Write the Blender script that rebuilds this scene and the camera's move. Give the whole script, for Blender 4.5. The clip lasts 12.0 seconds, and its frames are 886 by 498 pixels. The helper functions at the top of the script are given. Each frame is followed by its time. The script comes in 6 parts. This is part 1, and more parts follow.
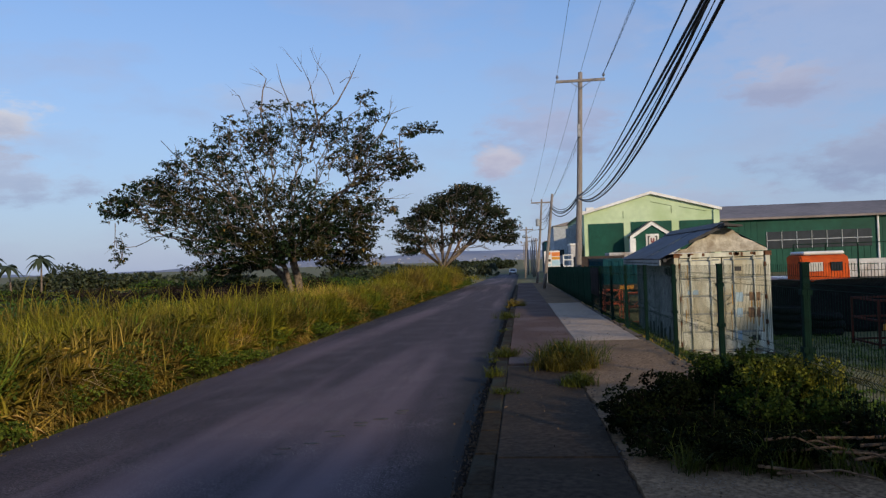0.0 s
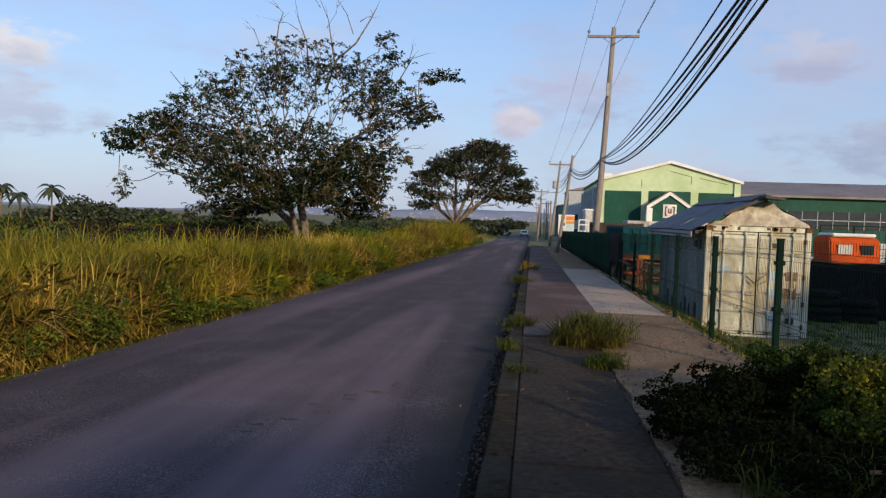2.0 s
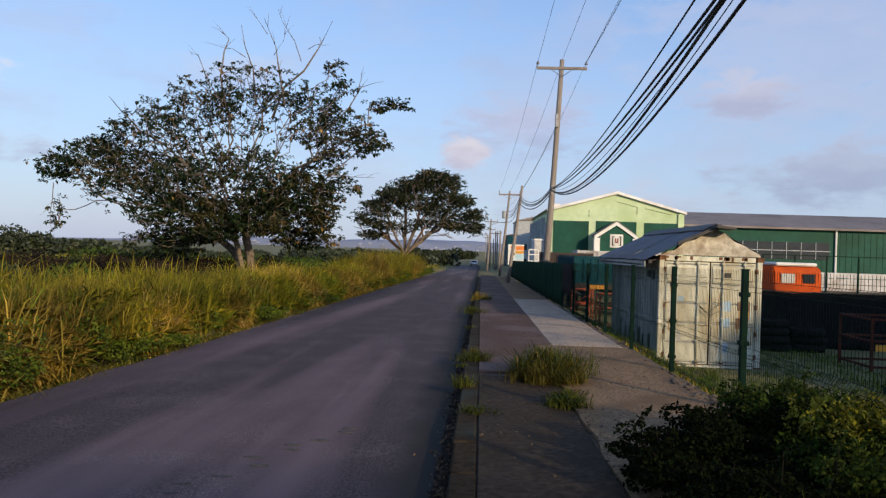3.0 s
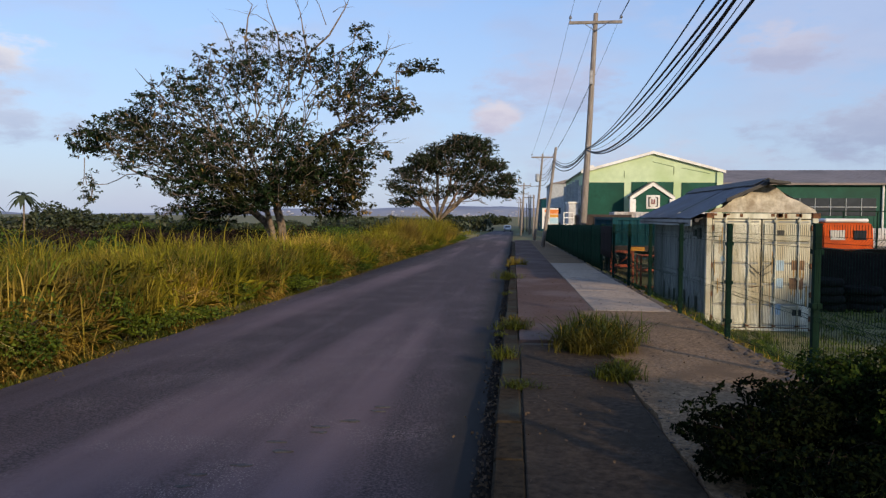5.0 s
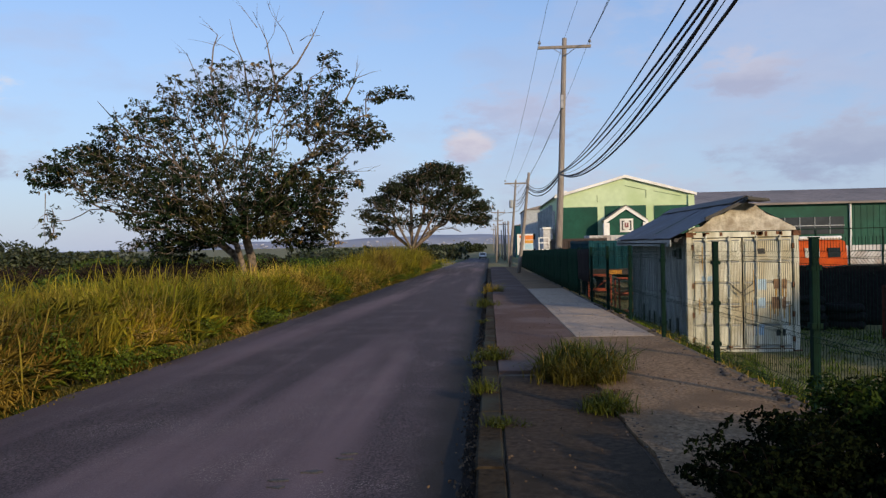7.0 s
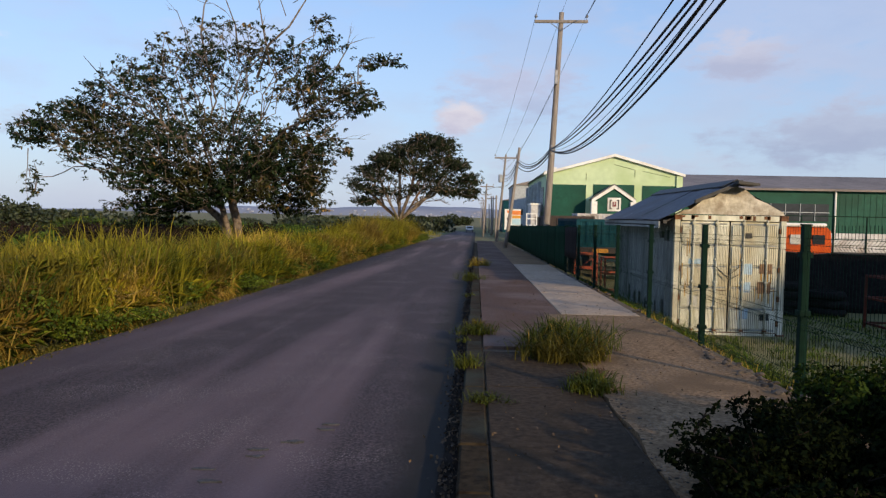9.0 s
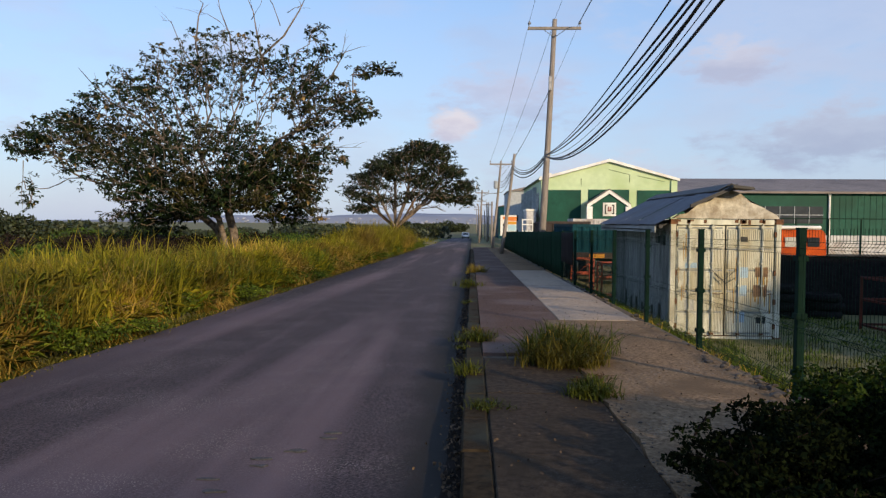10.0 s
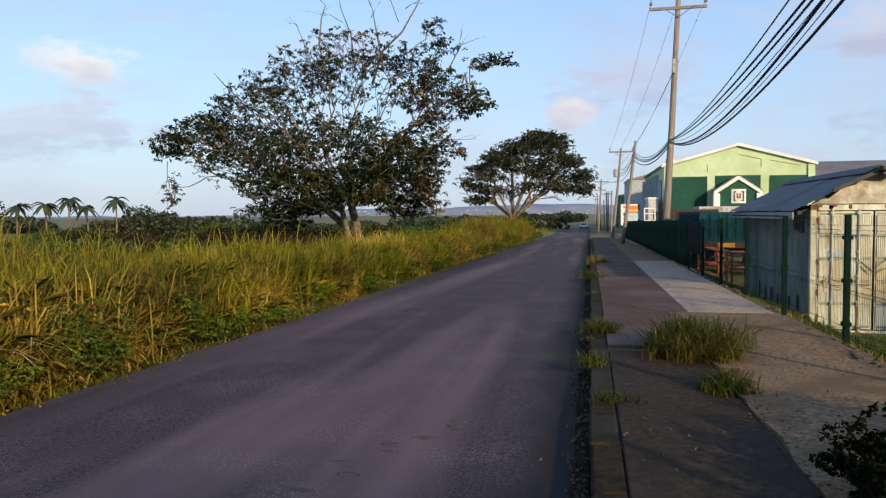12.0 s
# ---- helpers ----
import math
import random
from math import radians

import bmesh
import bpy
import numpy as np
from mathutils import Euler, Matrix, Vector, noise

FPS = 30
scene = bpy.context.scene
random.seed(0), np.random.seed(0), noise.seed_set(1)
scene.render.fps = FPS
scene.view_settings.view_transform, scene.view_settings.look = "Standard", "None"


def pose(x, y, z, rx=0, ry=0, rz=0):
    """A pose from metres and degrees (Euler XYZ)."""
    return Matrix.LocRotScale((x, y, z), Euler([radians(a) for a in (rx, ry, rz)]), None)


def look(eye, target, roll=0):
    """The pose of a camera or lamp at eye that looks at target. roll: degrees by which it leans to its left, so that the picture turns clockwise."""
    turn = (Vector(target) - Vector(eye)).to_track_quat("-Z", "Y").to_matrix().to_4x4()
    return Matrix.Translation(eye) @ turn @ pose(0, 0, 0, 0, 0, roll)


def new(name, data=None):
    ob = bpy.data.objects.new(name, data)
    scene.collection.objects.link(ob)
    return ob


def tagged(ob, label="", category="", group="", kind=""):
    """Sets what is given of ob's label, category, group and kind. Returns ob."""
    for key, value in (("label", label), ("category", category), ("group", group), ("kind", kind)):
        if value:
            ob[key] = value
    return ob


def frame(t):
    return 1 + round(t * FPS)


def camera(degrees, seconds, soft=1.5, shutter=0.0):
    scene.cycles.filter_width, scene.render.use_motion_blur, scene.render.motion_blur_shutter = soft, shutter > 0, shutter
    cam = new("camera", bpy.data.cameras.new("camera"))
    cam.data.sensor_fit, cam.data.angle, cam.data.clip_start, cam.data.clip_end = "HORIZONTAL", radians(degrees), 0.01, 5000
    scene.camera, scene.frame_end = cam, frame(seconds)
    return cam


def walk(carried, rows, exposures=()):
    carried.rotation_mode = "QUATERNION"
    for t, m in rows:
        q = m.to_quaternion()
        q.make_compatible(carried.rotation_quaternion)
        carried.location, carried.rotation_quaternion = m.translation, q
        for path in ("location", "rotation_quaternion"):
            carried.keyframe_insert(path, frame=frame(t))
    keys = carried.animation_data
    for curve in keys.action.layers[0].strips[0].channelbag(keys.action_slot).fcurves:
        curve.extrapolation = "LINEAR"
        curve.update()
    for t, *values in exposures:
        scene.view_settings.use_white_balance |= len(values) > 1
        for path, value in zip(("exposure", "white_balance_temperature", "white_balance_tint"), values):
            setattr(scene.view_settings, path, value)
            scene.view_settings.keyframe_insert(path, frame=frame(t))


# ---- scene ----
cam = camera(63.5, 12.0, 1.3)
PATH = [
    (0, (0.978, 0.202, 1.775), (0.764, 2.19, 1.809), -2.0),
    (0.5, (0.861, 0.529, 1.76), (0.667, 2.517, 1.84), -0.0),
    (1, (0.73, 0.896, 1.74), (0.473, 2.878, 1.665), -0.1),
    (1.5, (0.792, 1.266, 1.736), (0.441, 3.235, 1.734), 1.1),
    (2, (0.776, 1.548, 1.722), (0.532, 3.531, 1.635), 1.9),
    (2.5, (0.697, 1.846, 1.718), (0.584, 3.842, 1.675), 1.8),
    (3, (0.688, 2.096, 1.726), (0.581, 4.094, 1.727), 1.8),
    (3.2, (0.75, 2.181, 1.724), (0.624, 4.177, 1.757), 2.6),
    (4.8, (0.682, 2.716, 1.683), (0.613, 4.714, 1.637), 1.9),
    (5, (0.619, 2.782, 1.67), (0.422, 4.77, 1.576), 0.3),
    (5.5, (0.64, 3.044, 1.658), (0.243, 5.001, 1.547), -0.1),
    (6, (0.772, 3.225, 1.638), (0.582, 5.216, 1.594), 2.2),
    (6.5, (0.745, 3.27, 1.631), (0.537, 5.257, 1.536), 0.4),
    (7, (0.616, 3.39, 1.616), (0.487, 5.386, 1.602), -1.2),
    (7.2, (0.591, 3.438, 1.641), (0.472, 5.434, 1.6), 0.1),
    (8.8, (0.599, 3.51, 1.655), (0.508, 5.505, 1.546), 1.0),
    (9, (0.58, 3.494, 1.62), (0.489, 5.49, 1.528), 1.1),
    (9.5, (0.564, 3.457, 1.629), (0.473, 5.454, 1.55), 0.3),
    (10, (0.551, 3.444, 1.633), (0.471, 5.441, 1.56), 0.4),
    (10.5, (0.551, 3.454, 1.627), (0.376, 5.444, 1.524), -0.7),
    (11, (0.565, 3.462, 1.618), (0.38, 5.452, 1.53), -0.2),
    (11.5, (0.524, 3.439, 1.632), (0.283, 5.421, 1.525), -0.1),
    (12, (0.49, 3.449, 1.622), (0.087, 5.406, 1.525), -0.5),
]
walk(cam, [(t, look(eye, target, roll)) for t, eye, target, roll in PATH], [(0, -0.33, 6150, 10), (1, -0.22, 6450, 10), (2.5, 0.0, 6600, 10), (5, 0.0, 6520, 11), (5.5, 0.17, 6720, 7), (6, 0.08, 6650, 10), (7, -0.08, 6560, 10), (9.5, 0.08, 6700, 9), (11, 0.14, 6760, 7), (12, 0.2, 6780, 6)])

R = random.Random(7)
RS = np.random.RandomState(5)

# ---- light ----
SUN_TO = Vector((0.56, -0.775, 0.30)).normalized()   # low, behind and to the right of the walk
world = bpy.data.worlds.new("sky")
scene.world = world
world.use_nodes = True
wn, wl = world.node_tree.nodes, world.node_tree.links
wn.clear()


def wnode(kind, **inputs):
    n = wn.new(kind)
    for k, v in inputs.items():
        n.inputs[k].default_value = v
    return n


sky = wn.new("ShaderNodeTexSky")
sky.sky_type, sky.sun_disc = "NISHITA", False
sky.sun_elevation = math.asin(SUN_TO.z)
sky.sun_rotation = math.atan2(SUN_TO.x, SUN_TO.y)
sky.air_density, sky.dust_density, sky.ozone_density = 1.0, 0.3, 2.0
coord = wn.new("ShaderNodeTexCoord")
stretch = wn.new("ShaderNodeMapping")
stretch.inputs["Scale"].default_value = (1.0, 1.0, 2.6)
stretch.inputs["Location"].default_value = (0.62, 0.25, 0.0)
wl.new(coord.outputs["Generated"], stretch.inputs["Vector"])
puffs = wnode("ShaderNodeTexNoise", Scale=5.0, Detail=6.0, Roughness=0.55)
wl.new(stretch.outputs[0], puffs.inputs["Vector"])
cover = wn.new("ShaderNodeValToRGB")
cover.color_ramp.elements[0].position, cover.color_ramp.elements[1].position = 0.47, 0.63
wl.new(puffs.outputs["Fac"], cover.inputs["Fac"])
tone = wnode("ShaderNodeTexNoise", Scale=9.0, Detail=4.0)
wl.new(stretch.outputs[0], tone.inputs["Vector"])
cloud = wn.new("ShaderNodeMixRGB")
cloud.inputs["Color1"].default_value = (2.7, 3.0, 4.5, 1)
cloud.inputs["Color2"].default_value = (5.2, 5.25, 6.2, 1)
wl.new(tone.outputs["Fac"], cloud.inputs["Fac"])
thin = wnode("ShaderNodeMath")
thin.operation = "MULTIPLY"
thin.inputs[1].default_value = 0.3
wl.new(cover.outputs["Color"], thin.inputs[0])
lift = wn.new("ShaderNodeMixRGB")
lift.blend_type = "ADD"
lift.inputs["Fac"].default_value = 1.0
lift.inputs["Color2"].default_value = (0.7, 1.15, 2.5, 1)
wl.new(sky.outputs["Color"], lift.inputs["Color1"])
split = wn.new("ShaderNodeSeparateXYZ")
wl.new(coord.outputs["Generated"], split.inputs[0])
low = wn.new("ShaderNodeMapRange")
low.inputs["From Min"].default_value, low.inputs["From Max"].default_value = 0.0, 0.34
low.inputs["To Min"].default_value, low.inputs["To Max"].default_value = 0.85, 0.0
wl.new(split.outputs["Z"], low.inputs["Value"])
haze = wn.new("ShaderNodeMixRGB")
haze.inputs["Color2"].default_value = (3.1, 3.8, 5.35, 1)
wl.new(low.outputs[0], haze.inputs["Fac"])
wl.new(lift.outputs["Color"], haze.inputs["Color1"])
over = wn.new("ShaderNodeMixRGB")
wl.new(thin.outputs[0], over.inputs["Fac"])
wl.new(haze.outputs["Color"], over.inputs["Color1"])
wl.new(cloud.outputs["Color"], over.inputs["Color2"])


def wmath(op, a, b):
    n = wn.new("ShaderNodeMath")
    n.operation = op
    for k, v in enumerate((a, b)):
        if isinstance(v, (int, float)):
            n.inputs[k].default_value = v
        else:
            wl.new(v, n.inputs[k])
    return n.outputs[0]


ragged = wnode("ShaderNodeTexNoise", Scale=13.0, Detail=7.0, Roughness=0.62)
wl.new(stretch.outputs[0], ragged.inputs["Vector"])
ragged_out = wmath("MULTIPLY", wmath("SUBTRACT", ragged.outputs["Fac"], 0.5), 2.6)
sky_colour = over.outputs["Color"]
# cumulus: azimuth and elevation of the middle, half width and half height in degrees, cover, under and upper colour
for az, el, hw, hh, amount, under, upper in (
        (26, 15, 24, 10, 0.4, (4.1, 4.4, 5.8), (4.8, 5.0, 6.2)),
        (28, 6.2, 13, 2.6, 0.75, (2.75, 3.15, 4.5), (3.6, 3.9, 5.1)),
        (2.5, 9.6, 8, 2.8, 0.6, (3.1, 3.3, 4.7), (4.3, 4.2, 5.4)),
        (-1.2, 7.5, 2.6, 1.9, 0.9, (4.2, 4.1, 5.2), (5.9, 5.6, 6.1)),
        (19.5, 12.0, 4.2, 2.0, 0.75, (3.3, 3.5, 4.8), (4.8, 4.7, 5.6)),
        (-38, 10.4, 5.0, 2.3, 0.9, (4.2, 4.4, 5.4), (6.6, 6.3, 6.4)),
        (-42, 6.3, 13, 2.6, 0.7, (3.3, 3.7, 5.0), (4.6, 4.8, 5.8)),
        (-20, 13, 6, 1.6, 0.3, (4.0, 4.4, 5.6), (5.0, 5.2, 6.0)),
        (10, 4.0, 12, 2.0, 0.5, (3.4, 3.7, 5.0), (4.6, 4.6, 5.6))):
    a, e = radians(az), radians(el)
    c = Vector((math.sin(a) * math.cos(e), math.cos(a) * math.cos(e), math.sin(e)))
    u = Vector((math.cos(a), -math.sin(a), 0))
    w = u.cross(c)
    dots = []
    for axis in (u / math.sin(radians(hw)), w / math.sin(radians(hh)), c):
        d = wn.new("ShaderNodeVectorMath")
        d.operation = "DOT_PRODUCT"
        d.inputs[1].default_value = axis
        wl.new(coord.outputs["Generated"], d.inputs[0])
        dots.append(d.outputs["Value"])
    far = wmath("MULTIPLY", wmath("SUBTRACT", 1.0, dots[2]), 8.0)
    reach = wmath("ADD", wmath("SQRT", wmath("ADD", wmath("MULTIPLY", dots[0], dots[0]), wmath("MULTIPLY", dots[1], dots[1])), 0.0), far)
    edge = wn.new("ShaderNodeMapRange")
    edge.interpolation_type = "SMOOTHSTEP"
    edge.inputs["From Min"].default_value, edge.inputs["From Max"].default_value = 1.0, 0.25
    edge.inputs["To Max"].default_value = amount
    wl.new(wmath("ADD", reach, ragged_out), edge.inputs["Value"])
    shade = wn.new("ShaderNodeMapRange")
    shade.inputs["From Min"].default_value, shade.inputs["From Max"].default_value = -0.6, 0.5
    wl.new(wmath("ADD", dots[1], ragged_out), shade.inputs["Value"])
    puff = wn.new("ShaderNodeMixRGB")
    puff.inputs["Color1"].default_value, puff.inputs["Color2"].default_value = (*under, 1), (*upper, 1)
    wl.new(shade.outputs[0], puff.inputs["Fac"])
    lay = wn.new("ShaderNodeMixRGB")
    wl.new(edge.outputs[0], lay.inputs["Fac"])
    wl.new(sky_colour, lay.inputs["Color1"])
    wl.new(puff.outputs["Color"], lay.inputs["Color2"])
    sky_colour = lay.outputs["Color"]
back = wnode("ShaderNodeBackground", Strength=0.13)
wl.new(sky_colour, back.inputs["Color"])
wo = wn.new("ShaderNodeOutputWorld")
wl.new(back.outputs[0], wo.inputs["Surface"])

sun_data = bpy.data.lights.new("sun", "SUN")
sun_data.energy, sun_data.angle, sun_data.color = 4.2, radians(1.2), (1.0, 0.77, 0.48)
sun_lamp = new("sun", sun_data)
sun_lamp.matrix_world = look(SUN_TO * 100, (0, 0, 0))


# ---- materials ----
def material(name, c1, c2, scale=3.0, rough=0.8, bump=0.0, fine=60.0, metal=0.0, c3=None, big=0.4, spread=(0.35, 0.65), stretched=(1, 1, 1), island=False, leaf=0.0, specular=0.5, bigstretch=None, chips=None):
    """Two-scale mottled surface: c1 to c2 over grain, c3 in large stains; island varies each separate piece."""
    m = bpy.data.materials.new(name)
    m.use_nodes = True
    n, l = m.node_tree.nodes, m.node_tree.links
    bs = n["Principled BSDF"]
    geo = n.new("ShaderNodeNewGeometry")
    mp = n.new("ShaderNodeMapping")
    mp.inputs["Scale"].default_value = stretched
    l.new(geo.outputs["Position"], mp.inputs["Vector"])
    nz = n.new("ShaderNodeTexNoise")
    nz.inputs["Scale"].default_value, nz.inputs["Detail"].default_value, nz.inputs["Roughness"].default_value = scale, 6.0, 0.62
    l.new(mp.outputs[0], nz.inputs["Vector"])
    rp = n.new("ShaderNodeValToRGB")
    rp.color_ramp.elements[0].position, rp.color_ramp.elements[1].position = spread
    rp.color_ramp.elements[0].color, rp.color_ramp.elements[1].color = (*c1, 1), (*c2, 1)
    l.new(nz.outputs["Fac"], rp.inputs["Fac"])
    out = rp.outputs["Color"]
    if c3:
        nb = n.new("ShaderNodeTexNoise")
        nb.inputs["Scale"].default_value, nb.inputs["Detail"].default_value = big, 4.0
        if bigstretch:
            mb = n.new("ShaderNodeMapping")
            mb.inputs["Scale"].default_value = bigstretch
            l.new(geo.outputs["Position"], mb.inputs["Vector"])
            l.new(mb.outputs[0], nb.inputs["Vector"])
        else:
            l.new(mp.outputs[0], nb.inputs["Vector"])
        rb = n.new("ShaderNodeValToRGB")
        rb.color_ramp.elements[0].position, rb.color_ramp.elements[1].position = 0.48, 0.66
        l.new(nb.outputs["Fac"], rb.inputs["Fac"])
        mx = n.new("ShaderNodeMixRGB")
        mx.inputs["Color2"].default_value = (*c3, 1)
        l.new(rb.outputs["Color"], mx.inputs["Fac"])
        l.new(out, mx.inputs["Color1"])
        out = mx.outputs["Color"]
    if chips:
        vs = n.new("ShaderNodeTexVoronoi")
        vs.inputs["Scale"].default_value = chips[0]
        l.new(geo.outputs["Position"], vs.inputs["Vector"])
        cr = n.new("ShaderNodeValToRGB")
        cr.color_ramp.elements[0].position, cr.color_ramp.elements[1].position = chips[1] * 0.6, chips[1]
        cr.color_ramp.elements[0].color, cr.color_ramp.elements[1].color = (1, 1, 1, 1), (0, 0, 0, 1)
        l.new(vs.outputs["Distance"], cr.inputs["Fac"])
        pn = n.new("ShaderNodeTexNoise")
        pn.inputs["Scale"].default_value, pn.inputs["Detail"].default_value = 1.1, 5.0
        l.new(geo.outputs["Position"], pn.inputs["Vector"])
        pr = n.new("ShaderNodeValToRGB")
        pr.color_ramp.elements[0].position, pr.color_ramp.elements[1].position = 0.47, 0.62
        l.new(pn.outputs["Fac"], pr.inputs["Fac"])
        mu = n.new("ShaderNodeMath")
        mu.operation = "MULTIPLY"
        l.new(cr.outputs["Color"], mu.inputs[0])
        l.new(pr.outputs["Color"], mu.inputs[1])
        mc = n.new("ShaderNodeMixRGB")
        mc.inputs["Color2"].default_value = (*chips[2], 1)
        l.new(mu.outputs[0], mc.inputs["Fac"])
        l.new(out, mc.inputs["Color1"])
        out = mc.outputs["Color"]
    if island:
        hs = n.new("ShaderNodeHueSaturation")
        ma = n.new("ShaderNodeMapRange")
        ma.inputs["To Min"].default_value, ma.inputs["To Max"].default_value = 0.4, 1.6
        l.new(geo.outputs["Random Per Island"], ma.inputs["Value"])
        l.new(ma.outputs[0], hs.inputs["Value"])
        l.new(out, hs.inputs["Color"])
        out = hs.outputs["Color"]
    l.new(out, bs.inputs["Base Color"])
    bs.inputs["Roughness"].default_value, bs.inputs["Metallic"].default_value = rough, metal
    bs.inputs["Specular IOR Level"].default_value = specular
    if bump:
        nf = n.new("ShaderNodeTexNoise")
        nf.inputs["Scale"].default_value, nf.inputs["Detail"].default_value = fine, 4.0
        l.new(mp.outputs[0], nf.inputs["Vector"])
        bp = n.new("ShaderNodeBump")
        bp.inputs["Strength"].default_value, bp.inputs["Distance"].default_value = bump, 0.02
        l.new(nf.outputs["Fac"], bp.inputs["Height"])
        l.new(bp.outputs[0], bs.inputs["Normal"])
    if leaf:
        tr = n.new("ShaderNodeBsdfTranslucent")
        l.new(out, tr.inputs["Color"])
        ms = n.new("ShaderNodeMixShader")
        ms.inputs["Fac"].default_value = leaf
        l.new(bs.outputs[0], ms.inputs[1])
        l.new(tr.outputs[0], ms.inputs[2])
        l.new(ms.outputs[0], n["Material Output"].inputs["Surface"])
    return m


M = {}
M["asphalt"] = material("asphalt", (0.02, 0.0155, 0.0165), (0.122, 0.085, 0.093), 46, 0.85, 0.45, 120, c3=(0.132, 0.092, 0.1), big=1.0, bigstretch=(0.95, 0.05, 1), spread=(0.4, 0.74), chips=(52, 0.36, (0.22, 0.18, 0.17)), specular=0.3)
# soft shade beside the kerb, painted into the asphalt colour
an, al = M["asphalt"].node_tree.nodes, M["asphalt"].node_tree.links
base_in = an["Principled BSDF"].inputs["Base Color"]
bare_tone = base_in.links[0].from_socket
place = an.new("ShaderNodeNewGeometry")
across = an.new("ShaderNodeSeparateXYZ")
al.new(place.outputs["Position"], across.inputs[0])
edge_noise = an.new("ShaderNodeTexNoise")
edge_noise.inputs["Scale"].default_value, edge_noise.inputs["Detail"].default_value = 1.6, 6.0
al.new(place.outputs["Position"], edge_noise.inputs["Vector"])
edge_shift = an.new("ShaderNodeMath")
edge_shift.operation = "MULTIPLY_ADD"
edge_shift.inputs[1].default_value = 0.5
al.new(edge_noise.outputs["Fac"], edge_shift.inputs[0])
al.new(across.outputs["X"], edge_shift.inputs[2])
shade_cover = an.new("ShaderNodeMapRange")
shade_cover.interpolation_type = "SMOOTHSTEP"
shade_cover.inputs["From Min"].default_value, shade_cover.inputs["From Max"].default_value = 0.0, 0.5
al.new(edge_shift.outputs[0], shade_cover.inputs["Value"])
kerb_shade = an.new("ShaderNodeMixRGB")
kerb_shade.inputs["Color2"].default_value = (0.012, 0.0095, 0.0075, 1)
al.new(shade_cover.outputs[0], kerb_shade.inputs["Fac"])
al.new(bare_tone, kerb_shade.inputs["Color1"])
al.new(kerb_shade.outputs["Color"], base_in)
M["asphalt_old"] = material("brown_asphalt", (0.064, 0.037, 0.027), (0.14, 0.084, 0.062), 30, 0.9, 0.3, 130, c3=(0.15, 0.105, 0.088), big=0.6, specular=0.15)
M["patch"] = material("road_patch", (0.03, 0.03, 0.033), (0.07, 0.068, 0.07), 25, 0.9, 0.6, 120)
M["slab"] = material("dark_concrete", (0.022, 0.015, 0.009), (0.064, 0.044, 0.027), 16, 0.92, 0.25, 120, c3=(0.03, 0.021, 0.0115), big=1.4, chips=(55, 0.25, (0.1, 0.09, 0.075)), specular=0.15)
M["kerb"] = material("kerb_concrete", (0.016, 0.011, 0.006), (0.046, 0.033, 0.018), 16, 0.9, 0.4, 110, c3=(0.04, 0.043, 0.032), big=1.3, specular=0.08)
M["rough"] = material("rough_concrete", (0.125, 0.079, 0.044), (0.4, 0.265, 0.15), 26, 0.92, 0.25, 90, c3=(0.15, 0.1, 0.058), big=1.2, spread=(0.38, 0.75), chips=(34, 0.3, (0.24, 0.21, 0.17)), specular=0.08)
# pale concrete with sunlight put into its colour
M["pale"] = material("sunlit_pale_concrete", (0.3, 0.22, 0.148), (0.46, 0.345, 0.24), 9, 0.9, 0.3, 80, c3=(0.2, 0.17, 0.14), big=0.5)
# near-black colour that paints the shade lying in the gutter
M["gutter"] = material("gutter_shade", (0.007, 0.0055, 0.004), (0.024, 0.018, 0.013), 22, 0.95, 0.6, 70, c3=(0.024, 0.018, 0.015), big=2.5, specular=0.08)
M["dirt"] = material("dirt", (0.05, 0.04, 0.028), (0.14, 0.1, 0.065), 12, 0.95, 0.8, 60, c3=(0.1, 0.085, 0.04), big=0.8)
M["ground"] = material("field_ground", (0.07, 0.07, 0.02), (0.17, 0.14, 0.05), 1.5, 0.95, 0.5, 20, c3=(0.09, 0.11, 0.03), big=0.05)
M["stone"] = material("rubble_stone", (0.035, 0.029, 0.024), (0.16, 0.135, 0.11), 9, 0.95, 0.4, 50, specular=0.1)
M["fence"] = material("green_fence_paint", (0.002, 0.013, 0.008), (0.004, 0.022, 0.014), 8, 0.75, specular=0.1)
M["cloth"] = material("green_shade_cloth", (0.002, 0.018, 0.008), (0.006, 0.038, 0.018), 2.5, 0.95, 0.4, 30, stretched=(1, 1, 0.3), specular=0.04)
M["blackcloth"] = material("brown_black_cloth", (0.008, 0.006, 0.006), (0.02, 0.014, 0.013), 3, 0.95, 0.3, 30, specular=0.1)
M["cream"] = material("weathered_cream_paint", (0.42, 0.42, 0.33), (0.74, 0.74, 0.62), 5, 0.65, 0.25, 25, c3=(0.4, 0.36, 0.24), big=2.2, stretched=(1, 1, 0.3))
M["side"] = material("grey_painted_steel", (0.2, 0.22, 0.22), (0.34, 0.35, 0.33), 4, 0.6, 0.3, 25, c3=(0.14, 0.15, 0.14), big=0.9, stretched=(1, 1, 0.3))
M["rust"] = material("rusted_steel", (0.06, 0.025, 0.012), (0.2, 0.09, 0.04), 14, 0.9, 0.6, 50)
M["roofsheet"] = material("dark_grey_roof_sheet", (0.05, 0.052, 0.062), (0.1, 0.1, 0.115), 3, 0.55, 0.2, 30, c3=(0.07, 0.06, 0.06), big=0.8)
M["plaster"] = material("stained_plaster", (0.36, 0.32, 0.25), (0.66, 0.62, 0.53), 6, 0.9, 0.8, 18, c3=(0.24, 0.19, 0.13), big=2.0)
